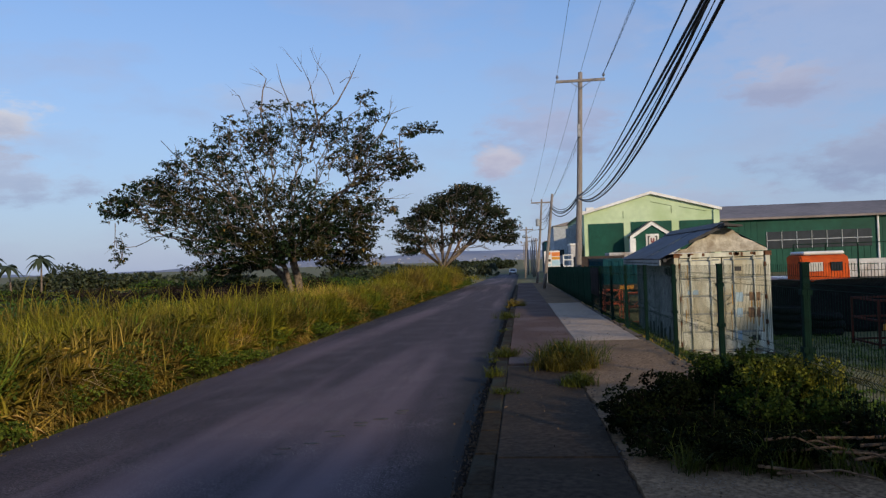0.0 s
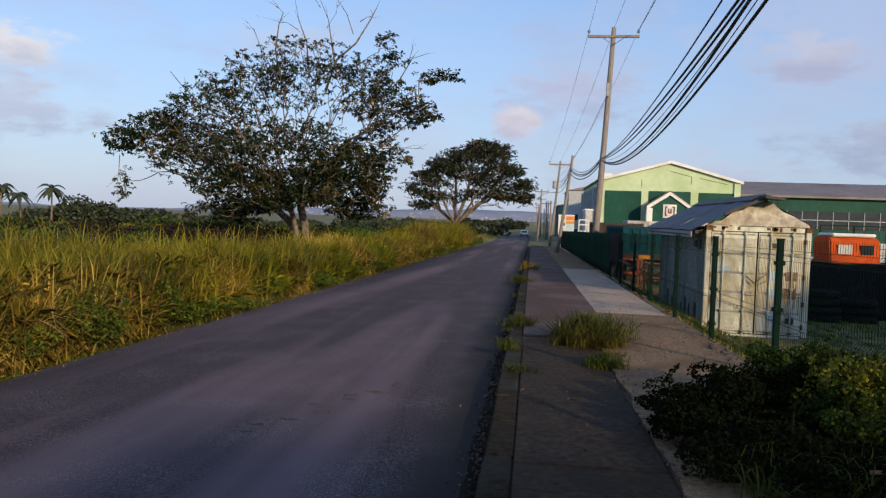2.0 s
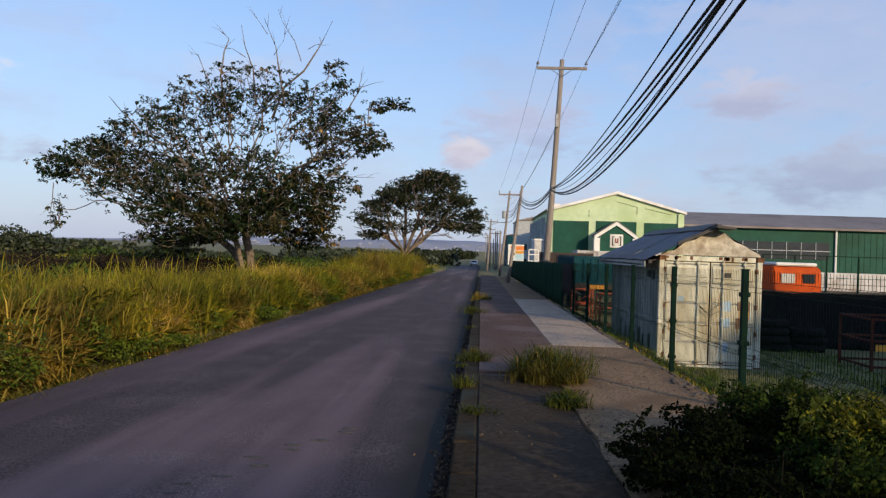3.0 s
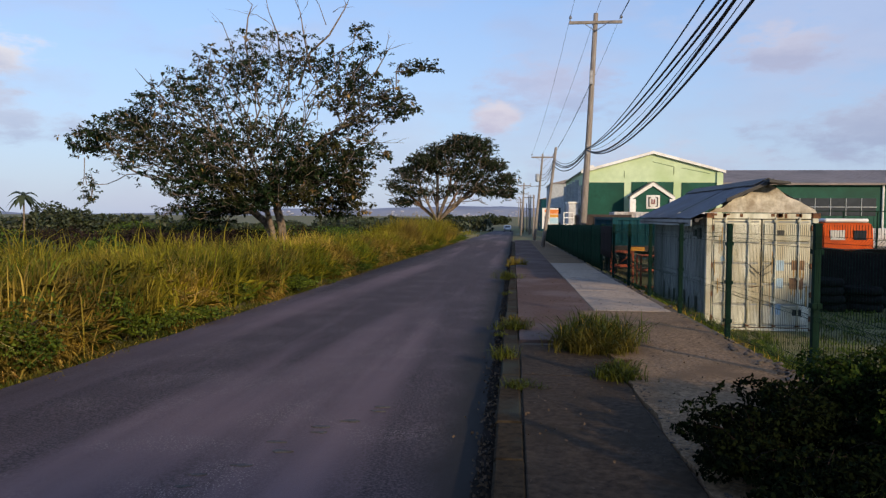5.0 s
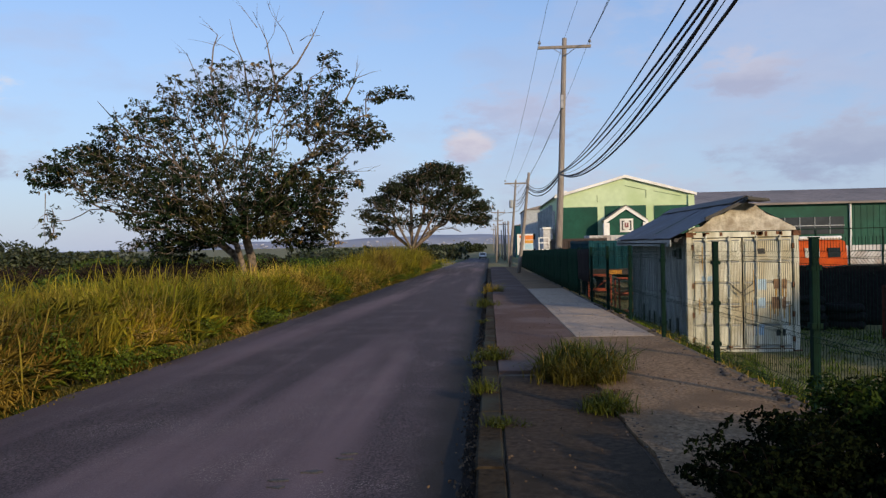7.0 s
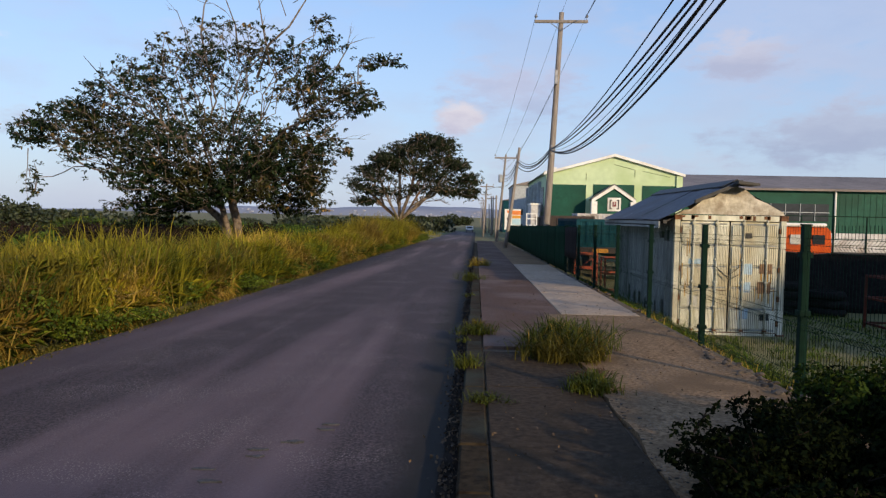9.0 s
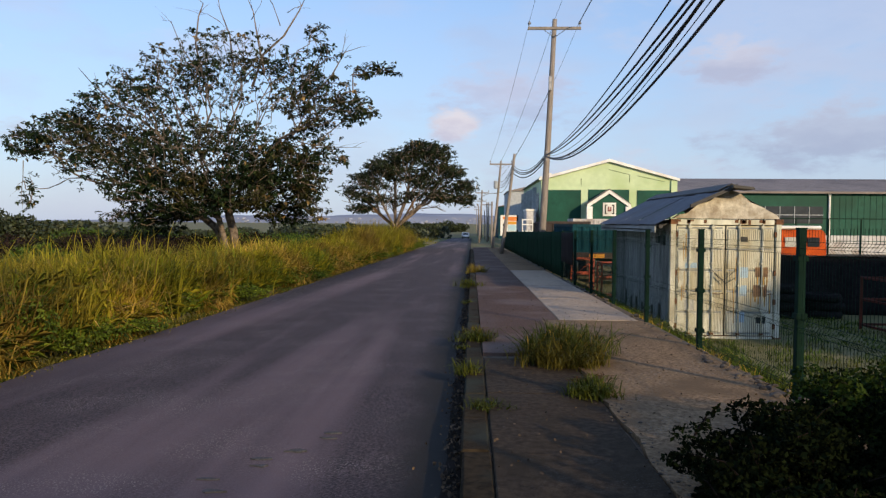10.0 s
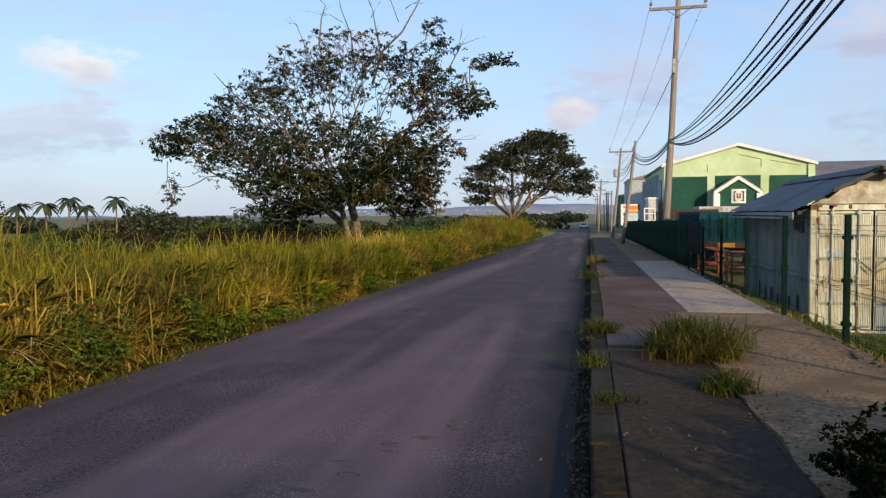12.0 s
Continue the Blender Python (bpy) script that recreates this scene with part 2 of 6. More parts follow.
M["blue"] = material("faded_blue_label", (0.25, 0.4, 0.55), (0.4, 0.52, 0.6), 9, 0.6)
M["greylabel"] = material("grey_label", (0.35, 0.36, 0.34), (0.5, 0.5, 0.47), 9, 0.6)
M["brownlabel"] = material("rust_brown_label", (0.09, 0.05, 0.03), (0.26, 0.15, 0.07), 9, 0.7)
M["dark"] = material("dark_metal", (0.012, 0.012, 0.013), (0.035, 0.033, 0.033), 5, 0.6)
M["black"] = material("black_rubber", (0.005, 0.005, 0.005), (0.014, 0.013, 0.013), 9, 0.9, specular=0.08)
M["teal"] = material("teal_container_paint", (0.003, 0.034, 0.05), (0.007, 0.058, 0.078), 3, 0.7, c3=(0.01, 0.045, 0.055), big=0.8, specular=0.1)
M["maroon"] = material("dark_brown_steel", (0.018, 0.012, 0.012), (0.045, 0.028, 0.025), 3, 0.7, c3=(0.03, 0.02, 0.018))
M["orange"] = material("orange_paint", (0.45, 0.06, 0.008), (0.6, 0.1, 0.014), 3, 0.75, c3=(0.36, 0.06, 0.012), big=0.9, specular=0.15)
M["redorange"] = material("faded_red_orange_paint", (0.3, 0.045, 0.016), (0.44, 0.08, 0.028), 5, 0.6, c3=(0.25, 0.07, 0.03), big=1.5)
# darker wall green for joints and painted shadow lines
M["groove"] = material("shaded_wall_joint", (0.12, 0.17, 0.09), (0.18, 0.24, 0.13), 3, 0.9)
M["greywhite"] = material("dull_white_container_paint", (0.38, 0.38, 0.4), (0.56, 0.56, 0.57), 3, 0.6, c3=(0.3, 0.26, 0.24), big=1.0)
M["ochre"] = material("ochre_rust_stain", (0.3, 0.16, 0.035), (0.5, 0.34, 0.12), 14, 0.9)
M["redrust"] = material("rusty_red_brown_steel", (0.035, 0.01, 0.007), (0.11, 0.026, 0.014), 6, 0.8, 0.3, 40, c3=(0.05, 0.02, 0.012), big=1.5, specular=0.15)
M["white"] = material("white_paint", (0.68, 0.68, 0.67), (0.82, 0.82, 0.8), 3, 0.5, c3=(0.6, 0.59, 0.56))
M["limegreen"] = material("pale_green_wall_paint", (0.46, 0.58, 0.36), (0.54, 0.66, 0.42), 1.2, 0.75, c3=(0.4, 0.52, 0.28), big=0.2)
M["deepgreen"] = material("deep_green_cladding", (0.005, 0.055, 0.038), (0.009, 0.08, 0.055), 1.2, 0.6, c3=(0.005, 0.048, 0.033), big=0.3, specular=0.2)
M["hallroof"] = material("grey_brown_metal_roof", (0.17, 0.145, 0.135), (0.24, 0.205, 0.19), 1.0, 0.7, c3=(0.14, 0.12, 0.11), big=0.15)
M["glass"] = material("dark_window_glass", (0.015, 0.02, 0.022), (0.03, 0.035, 0.04), 1, 0.12)
M["greywall"] = material("grey_wall_paint", (0.3, 0.33, 0.36), (0.42, 0.45, 0.48), 2, 0.7)
M["polewood"] = material("weathered_pole_wood", (0.15, 0.128, 0.112), (0.31, 0.275, 0.245), 6, 0.9, 0.5, 40, stretched=(4, 4, 0.25))
M["steel"] = material("galvanised_steel", (0.22, 0.22, 0.23), (0.36, 0.36, 0.37), 9, 0.45, metal=0.7)
M["cable"] = material("black_cable", (0.008, 0.008, 0.012), (0.018, 0.018, 0.025), 6, 0.6)
M["bark"] = material("tree_bark", (0.06, 0.035, 0.019), (0.25, 0.145, 0.072), 7, 0.95, 0.9, 30, stretched=(2, 2, 0.4))
M["twig"] = material("bare_grey_twig", (0.07, 0.052, 0.04), (0.24, 0.19, 0.15), 6, 0.95, 0.3, 40)
M["leaf"] = material("dark_tree_leaf", (0.008, 0.019, 0.009), (0.026, 0.048, 0.015), 1.2, 0.6, island=True, leaf=0.15, c3=(0.055, 0.05, 0.016), big=0.5, specular=0.15)
M["leaf_far"] = material("olive_tree_leaf", (0.02, 0.034, 0.016), (0.05, 0.062, 0.026), 0.6, 0.6, island=True, leaf=0.25)
M["leaf_dim"] = material("dark_olive_tree_leaf", (0.018, 0.03, 0.016), (0.05, 0.06, 0.028), 0.6, 0.7, island=True, leaf=0.2, specular=0.1)
M["dryleaf"] = material("dry_brown_leaf", (0.16, 0.1, 0.03), (0.34, 0.22, 0.07), 2, 0.7, island=True, leaf=0.3)
# near-black leaf colour with the bush's shade painted in
M["bush"] = material("shaded_bush_leaf", (0.0025, 0.005, 0.0016), (0.01, 0.015, 0.004), 2.5, 0.9, island=True, leaf=0.15, specular=0.05)
M["yellowbush"] = material("yellow_green_leaf", (0.05, 0.062, 0.006), (0.2, 0.19, 0.016), 3, 0.6, island=True, leaf=0.25, specular=0.15)
M["grass_gold"] = material("dry_golden_grass", (0.28, 0.18, 0.024), (0.6, 0.42, 0.085), 0.8, 0.75, island=True, leaf=0.45, c3=(0.2, 0.15, 0.03), big=0.35, specular=0.2)
M["grass_green"] = material("tall_green_grass", (0.15, 0.15, 0.009), (0.38, 0.32, 0.026), 0.8, 0.75, island=True, leaf=0.45, c3=(0.22, 0.15, 0.03), big=0.3, specular=0.2)
M["grass_fresh"] = material("fresh_green_grass", (0.075, 0.12, 0.009), (0.21, 0.26, 0.024), 0.8, 0.75, island=True, leaf=0.45, c3=(0.2, 0.19, 0.03), big=0.4, specular=0.2)
M["grass_lush"] = material("lush_green_weed", (0.03, 0.044, 0.005), (0.11, 0.118, 0.014), 1.5, 0.7, island=True, leaf=0.3, specular=0.2)
M["straw"] = material("bleached_straw", (0.4, 0.25, 0.07), (0.72, 0.5, 0.19), 1.5, 0.8, island=True, leaf=0.3, specular=0.15)
M["yardgrass"] = material("short_yard_grass", (0.03, 0.058, 0.005), (0.1, 0.145, 0.013), 1.2, 0.8, island=True, leaf=0.25, c3=(0.09, 0.075, 0.018), big=0.5, specular=0.15)
M["vergeweed"] = material("short_verge_weed", (0.045, 0.07, 0.01), (0.14, 0.15, 0.022), 1.5, 0.8, island=True, leaf=0.3, c3=(0.15, 0.11, 0.03), big=0.6, specular=0.15)
M["litter"] = material("dead_leaf_litter", (0.03, 0.02, 0.012), (0.12, 0.075, 0.04), 9, 0.9, island=True)
M["litter_grass"] = material("dead_brown_grass", (0.05, 0.025, 0.01), (0.14, 0.07, 0.03), 6, 0.9, island=True, leaf=0.2, specular=0.1)
M["vergeleaf"] = material("yellow_green_weed_leaf", (0.035, 0.065, 0.006), (0.13, 0.165, 0.016), 1.5, 0.7, island=True, leaf=0.3, specular=0.2)
M["bushgreen"] = material("deep_green_bush_leaf", (0.01, 0.024, 0.003), (0.045, 0.066, 0.009), 2.0, 0.8, island=True, leaf=0.2, specular=0.1)
M["weedblade"] = material("olive_brown_weed", (0.06, 0.055, 0.008), (0.17, 0.135, 0.024), 1.5, 0.8, island=True, leaf=0.3, specular=0.15)
M["weedleaf"] = material("green_weed_leaf", (0.024, 0.055, 0.007), (0.085, 0.13, 0.017), 1.5, 0.7, island=True, leaf=0.2, specular=0.2)
M["scrub"] = material("brown_scrub_leaf", (0.012, 0.009, 0.009), (0.04, 0.026, 0.022), 0.8, 0.9, island=True, leaf=0.15, c3=(0.025, 0.032, 0.01), specular=0.08)
M["palm"] = material("palm_leaf", (0.02, 0.032, 0.014), (0.06, 0.075, 0.03), 1, 0.6, island=True, leaf=0.25)
# hill colour is blued and paled to paint in distance haze
M["hill"] = material("haze_tinted_hill", (0.17, 0.2, 0.27), (0.22, 0.25, 0.32), 0.006, 0.95, c3=(0.2, 0.22, 0.27), big=0.002)
M["coat"] = material("pale_wall_paint", (0.4, 0.39, 0.36), (0.5, 0.49, 0.45), 1.0, 0.8)
# house colour is greyed with the same painted haze
M["hillhouse"] = material("haze_tinted_house", (0.28, 0.29, 0.34), (0.42, 0.42, 0.46), 0.02, 0.9, island=True)
M["sign_o"] = material("orange_sign", (0.6, 0.16, 0.03), (0.75, 0.25, 0.05), 2, 0.5)
M["sign_b"] = material("light_blue_sign", (0.3, 0.5, 0.62), (0.45, 0.62, 0.7), 2, 0.5)
M["redmark"] = material("dark_red_mark", (0.16, 0.03, 0.04), (0.24, 0.05, 0.05), 4, 0.5)
M["amber"] = material("amber_reflector", (0.5, 0.22, 0.02), (0.7, 0.34, 0.04), 4, 0.4)


# ---- building helpers ----
def origin(ob):
    p = Vector((0, 0, 0))
    while ob:
        p = p + ob.location
        ob = ob.parent
    return p


def thing(name, label, category, at=(0, 0, 0), group="", kind=""):
    e = new(name)
    e.empty_display_size = 0.1
    e.location = at
    return tagged(e, label, category, group, kind)


def part(name, bm, mat, parent=None, label="", smooth=False):
    """Links a bmesh, built in world places, as one mesh object under its parent."""
    o = origin(parent)
    bmesh.ops.translate(bm, verts=bm.verts, vec=-o)
    me = bpy.data.meshes.new(name)
    bm.to_mesh(me)
    bm.free()
    me.materials.append(M[mat])
    if smooth:
        me.shade_smooth()
    ob = new(name, me)
    ob.parent = parent
    return tagged(ob, label)


def mesh_of(name, verts, faces, mat, parent=None, label="", kind="", smooth=False):
    me = bpy.data.meshes.new(name)
    v = np.asarray(verts, dtype=np.float32) - np.array(origin(parent), dtype=np.float32)
    f = np.asarray(faces, dtype=np.int32)
    k = f.shape[1]
    me.vertices.add(len(v))
    me.vertices.foreach_set("co", v.ravel())
    me.loops.add(f.size)
    me.loops.foreach_set("vertex_index", f.ravel())
    me.polygons.add(len(f))
    me.polygons.foreach_set("loop_start", np.arange(0, f.size, k, dtype=np.int32))
    me.update(calc_edges=True)
    me.validate()
    me.materials.append(M[mat])
    if smooth:
        me.shade_smooth()
    ob = new(name, me)
    ob.parent = parent
    return tagged(ob, label, kind=kind)


def box(bm, x0, x1, y0, y1, z0, z1, bevel=0.0):
    r = bmesh.ops.create_cube(bm, size=1, matrix=Matrix.Translation(((x0 + x1) / 2, (y0 + y1) / 2, (z0 + z1) / 2)) @ Matrix.Diagonal((x1 - x0, y1 - y0, z1 - z0, 1)))
    if bevel:
        es = list({e for v in r["verts"] for e in v.link_edges})
        bmesh.ops.bevel(bm, geom=es, offset=bevel, segments=1, affect="EDGES")
    return bm


def B(*a, **k):
    return box(bmesh.new(), *a, **k)


def prism(bm, pts, axis, a, b):
    """A flat outline of (u, v) points drawn out along an axis from a to b."""
    def place(u, v, w):
        return {"x": (w, u, v), "y": (u, w, v), "z": (u, v, w)}[axis]
    lo = [bm.verts.new(place(u, v, a)) for u, v in pts]
    hi = [bm.verts.new(place(u, v, b)) for u, v in pts]
    n = len(pts)
    bm.faces.new(lo)
    bm.faces.new(hi[::-1])
    for i in range(n):
        bm.faces.new((lo[i], hi[i], hi[(i + 1) % n], lo[(i + 1) % n]))
    bmesh.ops.recalc_face_normals(bm, faces=bm.faces)
    return bm


def tube(bm, pts, radii, sides=8):
    """A tapered tube along points."""
    rings = []
    for i, p in enumerate(pts):
        p = Vector(p)
        d = (Vector(pts[min(i + 1, len(pts) - 1)]) - Vector(pts[max(i - 1, 0)])).normalized()
        u = d.orthogonal().normalized() if abs(d.z) < 0.9 else Vector((1, 0, 0)).cross(d).normalized()
        v = d.cross(u)
        r = radii[i] if hasattr(radii, "__len__") else radii
        rings.append([bm.verts.new(p + r * (u * math.cos(a) + v * math.sin(a))) for a in [2 * math.pi * k / sides for k in range(sides)]])
    for a, b in zip(rings, rings[1:]):
        for k in range(sides):
            bm.faces.new((a[k], a[(k + 1) % sides], b[(k + 1) % sides], b[k]))
    bm.faces.new(rings[0][::-1])
    bm.faces.new(rings[-1])
    return bm


def T(pts, radii, sides=8):
    return tube(bmesh.new(), pts, radii, sides)


def gz(y):
    """The road's fall along the walk."""
    return -0.012 * (min(max(y, -80), 175) - 10)


gzv = np.vectorize(gz)


def blades(roots, height, width, lean, rng):
    """Grass blades: tapered ribbons that arch over. roots (n, 3), height (n,); returns verts and triangle faces."""
    n = len(roots)
    az = rng.uniform(0, 2 * np.pi, n)
    face = az + np.pi / 2 + rng.normal(size=n) * 0.6
    ln = lean * rng.uniform(0.2, 1.6, n)
    out = np.stack([np.cos(az), np.sin(az), np.zeros(n)], 1)
    side = np.stack([np.cos(face), np.sin(face), np.zeros(n)], 1)
    w = width * rng.uniform(0.6, 1.4, n)
    up = np.array([0, 0, 1.0])

    def at(f, rise):
        return roots + out * (height * ln * f * f)[:, None] + up * (height * rise)[:, None]
    droop = np.minimum(ln, 1.4)
    p1, p2, p3 = at(0.4, 0.42 + 0 * ln), at(0.75, 0.8 - 0.1 * droop), at(1.05, 1.0 - 0.38 * droop)
    s = side * w[:, None] * 0.5
    v = np.stack([roots - s * 0.7, roots + s * 0.7, p1 - s, p1 + s, p2 - s * 0.75, p2 + s * 0.75, p3], 1).reshape(-1, 3)
    b = (np.arange(n) * 7)[:, None]
    f = np.concatenate([b + np.array([q]) for q in ([0, 1, 3], [0, 3, 2], [2, 3, 5], [2, 5, 4], [4, 5, 6])], 1).reshape(-1, 3)
    return v, f


def leaf_cards(centres, size, rng, long=1.7, droop=0.3):
    """Folded leaves, four corners each, turned at random."""
    n = len(centres)
    d = rng.normal(size=(n, 3))
    d[:, 2] -= droop
    d /= np.linalg.norm(d, axis=1)[:, None]
    u = np.cross(d, rng.normal(size=(n, 3)))
    u /= np.linalg.norm(u, axis=1)[:, None]
    s = (size * rng.uniform(0.6, 1.4, n))[:, None]
    up = np.cross(d, u)
    a = centres - d * s * long / 2
    c = centres + d * s * long / 2
    l = centres + u * s * 0.5 + up * s * 0.15
    r = centres - u * s * 0.5 + up * s * 0.15
    v = np.stack([a, l, c, r], 1).reshape(-1, 3)
    b = (np.arange(n) * 4)[:, None]
    f = np.concatenate([b + np.array([[0, 1, 2]]), b + np.array([[0, 2, 3]])], 1).reshape(-1, 3)
    return v, f


def leaf_sprays(centres, leaves, length, rng, hang=0.2, slim=0.56):
    """Rosettes: each centre carries long pointed leaves that fan out and hang, two halves folded along the rib."""
    n = len(centres)
    c = np.repeat(centres, leaves, axis=0)
    m = n * leaves
    az = np.repeat(rng.uniform(0, 2 * np.pi, n), leaves) + np.tile(np.arange(leaves) * 2.399, n) + rng.normal(size=m) * 0.25
    el = rng.normal(size=m) * 0.45 - hang + np.repeat(rng.normal(size=n) * 0.3, leaves)
    d = np.stack([np.cos(az) * np.cos(el), np.sin(az) * np.cos(el), np.sin(el)], 1)
    side = np.stack([-np.sin(az), np.cos(az), rng.normal(size=m) * 0.5], 1)
    side /= np.linalg.norm(side, axis=1)[:, None]
    ln = (length * rng.uniform(0.6, 1.3, m))[:, None]
    a = c + d * ln * 0.12
    mid = c + d * ln * 0.62 - np.array((0, 0, 0.04)) * ln
    tip = c + d * ln * 1.05 - np.array((0, 0, 0.16)) * ln
    rise = np.array((0, 0, 0.1)) * ln
    v = np.stack([a, mid + side * ln * slim * 0.5 + rise, tip, mid - side * ln * slim * 0.5 + rise], 1).reshape(-1, 3)
    b = (np.arange(m) * 4)[:, None]
    f = np.concatenate([b + np.array([[0, 1, 2]]), b + np.array([[0, 2, 3]])], 1).reshape(-1, 3)
    return v, f


# ---- ground ----
def yard_drop(y):
    """How far the yard lies below the pavement: deepest round the cream container."""
    return 0.68 - 0.25 * min(1, max(0, (y - 27) / 6))


def ground_height(x, y):
    z = gz(y)
    if -5.2 < x < 3.75 and y < 185:
        return z - 0.3
    if x >= 3.75:
        return z - 0.12 - yard_drop(y) * min(1, (x - 3.75) / 1.6) * (1 if y < 60 else 0.6) + 0.03 * noise.noise((x * 0.7, y * 0.7, 0))
    away = min(1, (-5.2 - x) / 6)
    return z - 0.08 - 0.25 * away + 0.12 * away * noise.noise((x * 0.2, y * 0.2, 3))


xs = [-3000, -1200, -500, -250, -120, -70, -45, -30, -22, -16, -12, -9, -7, -6, -5.3, -5.15, -2, 0, 1.5, 3.7, 3.8, 4.2, 4.8, 5.4, 6.5, 8, 10, 13, 17, 22, 30, 45, 70, 120, 300, 900, 3000]
ys = [-300, -80, -40, -20, -12, -7] + list(range(-4, 60, 2)) + [65, 72, 80, 90, 105, 125, 150, 175, 190, 230, 300, 450, 700, 1200, 2000, 3500]
gv = [(x, y, ground_height(x, y)) for y in ys for x in xs]
nx = len(xs)
gf = [(j * nx + i, j * nx + i + 1, (j + 1) * nx + i + 1, (j + 1) * nx + i) for j in range(len(ys) - 1) for i in range(nx - 1)]
tagged(mesh_of("ground", gv, gf, "ground", smooth=True), "grassy field ground with bare dry earth", "ground", kind="structure")

# road: a crowned asphalt sheet with a ragged verge edge
cols, rowsy = [-4.75, -4.6, -3.4, -2.1, -0.8, 0.2, 0.47], [-14 + 1.0 * k for k in range(92)] + [80, 90, 105, 125, 150, 175, 230, 400, 800]
rv = []
for y in rowsy:
    for i, x in enumerate(cols):
        xx = x + (0.14 * noise.noise((y * 0.8, 1, 0)) if i < 2 else 0)
        rv.append((xx, y, gz(y) - 0.125 - 0.006 * abs(x + 2) - (0.12 if i == 0 else 0)))
k = len(cols)
rf = [(j * k + i, j * k + i + 1, (j + 1) * k + i + 1, (j + 1) * k + i) for j in range(len(rowsy) - 1) for i in range(k - 1)]
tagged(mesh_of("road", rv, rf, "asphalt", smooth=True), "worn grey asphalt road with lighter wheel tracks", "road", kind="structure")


def strip(name, xa, xb, y0, y1, top, mat, label, category, wav=0.0, step=0.5, thick=0.12, seed=0):
    """A paving strip that follows the fall of the road; wav roughens its left edge."""
    bm = bmesh.new()
    n = max(1, int((y1 - y0) / step))
    prev = None
    for i in range(n + 1):
        y = y0 + (y1 - y0) * i / n
        w = wav * noise.noise((y * 1.3, seed, 0)) + 0.4 * wav * noise.noise((y * 5, seed, 1))
        z = gz(y) + top
        row = [bm.verts.new(p) for p in ((xa + w, y, z - thick), (xa + w, y, z), (xb, y, z), (xb, y, z - thick))]
        if prev:
            for q in range(3):
                bm.faces.new((prev[q], prev[q + 1], row[q + 1], row[q]))
        else:
            bm.faces.new(row)
        prev = row
    bm.faces.new(prev[::-1])
    bmesh.ops.recalc_face_normals(bm, faces=bm.faces)
    return tagged(part(name, bm, mat), label, category, kind="structure")


pavement = strip("pavement", 0.5, 3.72, -14, 75, -0.04, "dirt", "concrete and asphalt pavement with cracks and weeds", "pavement", thick=0.2)
# thin dark strip laid along the kerb as painted shade
strip("gutter", 0.37, 0.487, -14, 75, -0.134, "gutter", "dark gutter strip with the kerb's shade painted in", "gutter", wav=0.045, step=0.1, thick=0.05, seed=4)
strip("pavement_edge", 0.71, 2.1, 12.6, 75, 0.004, "asphalt_old", "worn brown asphalt footway surface", "pavement", step=1)
strip("pavement_apron", 1.79, 3.55, -14, 16.05, 0.012, "rough", "rough weathered concrete apron beside the fence", "pavement", wav=0.07, step=0.12)
strip("pavement_apron", 2.1, 3.5, 32.3, 75, 0.0, "rough", "rough weathered concrete apron beside the fence", "pavement", wav=0.05, step=0.5)


# ---- utility poles and cables ----
def utility_pole(base, top, r0, r1, arm=None, label="", group="roadside poles"):
    t = thing("utility_pole", label, "utility pole", base, group)
    b, p = Vector(base), Vector(top)
    mid = b.lerp(p, 0.5) + Vector((0.03, 0, 0))
    part("shaft", T([b, b.lerp(mid, 0.5), mid, mid.lerp(p, 0.5), p], [r0, r0 * 0.9 + r1 * 0.1, (r0 + r1) / 2, (r0 + 3 * r1) / 4, r1], 12), "polewood", t, smooth=True)
    if arm:
        xa, xb, z = arm
        part("crossarm", B(xa, xb, p.y - 0.16, p.y - 0.06, z - 0.07, z + 0.07, bevel=0.01), "polewood", t)
        for x in (xa + 0.06, xb - 0.06):
            bm = T([(x, p.y - 0.11, z + 0.07), (x, p.y - 0.11, z + 0.2)], 0.02, 6)
            tube(bm, [(x, p.y - 0.11, z + 0.2), (x, p.y - 0.11, z + 0.24), (x, p.y - 0.11, z + 0.3), (x, p.y - 0.11, z + 0.36)], [0.07, 0.085, 0.06, 0.03], 10)
            part("insulator", bm, "steel", t, "grey pin insulator")
        px = b.lerp(p, (z - b.z) / (p.z - b.z)).x
        for s in (-1, 1):
            part("brace", T([(px, p.y - 0.13, z - 0.45), (px + s * 0.55, p.y - 0.13, z - 0.06)], 0.018, 5), "steel", t)
    return t


main_pole = utility_pole((3.97, 39.5, -0.75), (4.57, 39.5, 11.75), 0.18, 0.115, (3.25, 5.85, 11.28), "tall weathered wooden utility pole with one crossarm")
for z in (4.8, 5.0, 5.2):
    part("clamp", T([(4.23, 39.33, z), (4.23, 39.23, z)], 0.05, 8), "steel", main_pole)
part("fuse_box", B(4.28, 4.44, 39.2, 39.35, 8.2, 8.9, bevel=0.02), "steel", main_pole)
utility_pole((2.65, 54, -0.55), (3.5, 54, 6.5), 0.13, 0.09, None, "short leaning wooden pole beside the pavement")
p3 = utility_pole((2.6, 74, -0.8), (3.35, 74, 7.75), 0.14, 0.09, (2.25, 4.45, 7.4), "wooden utility pole with crossarm and transformer")
part("transformer", T([(2.85, 73.8, 5.0), (2.85, 73.8, 5.06), (2.85, 73.8, 5.72), (2.85, 73.8, 5.78)], [0.13, 0.2, 0.2, 0.13], 12), "greywall", p3, "pale grey transformer can")
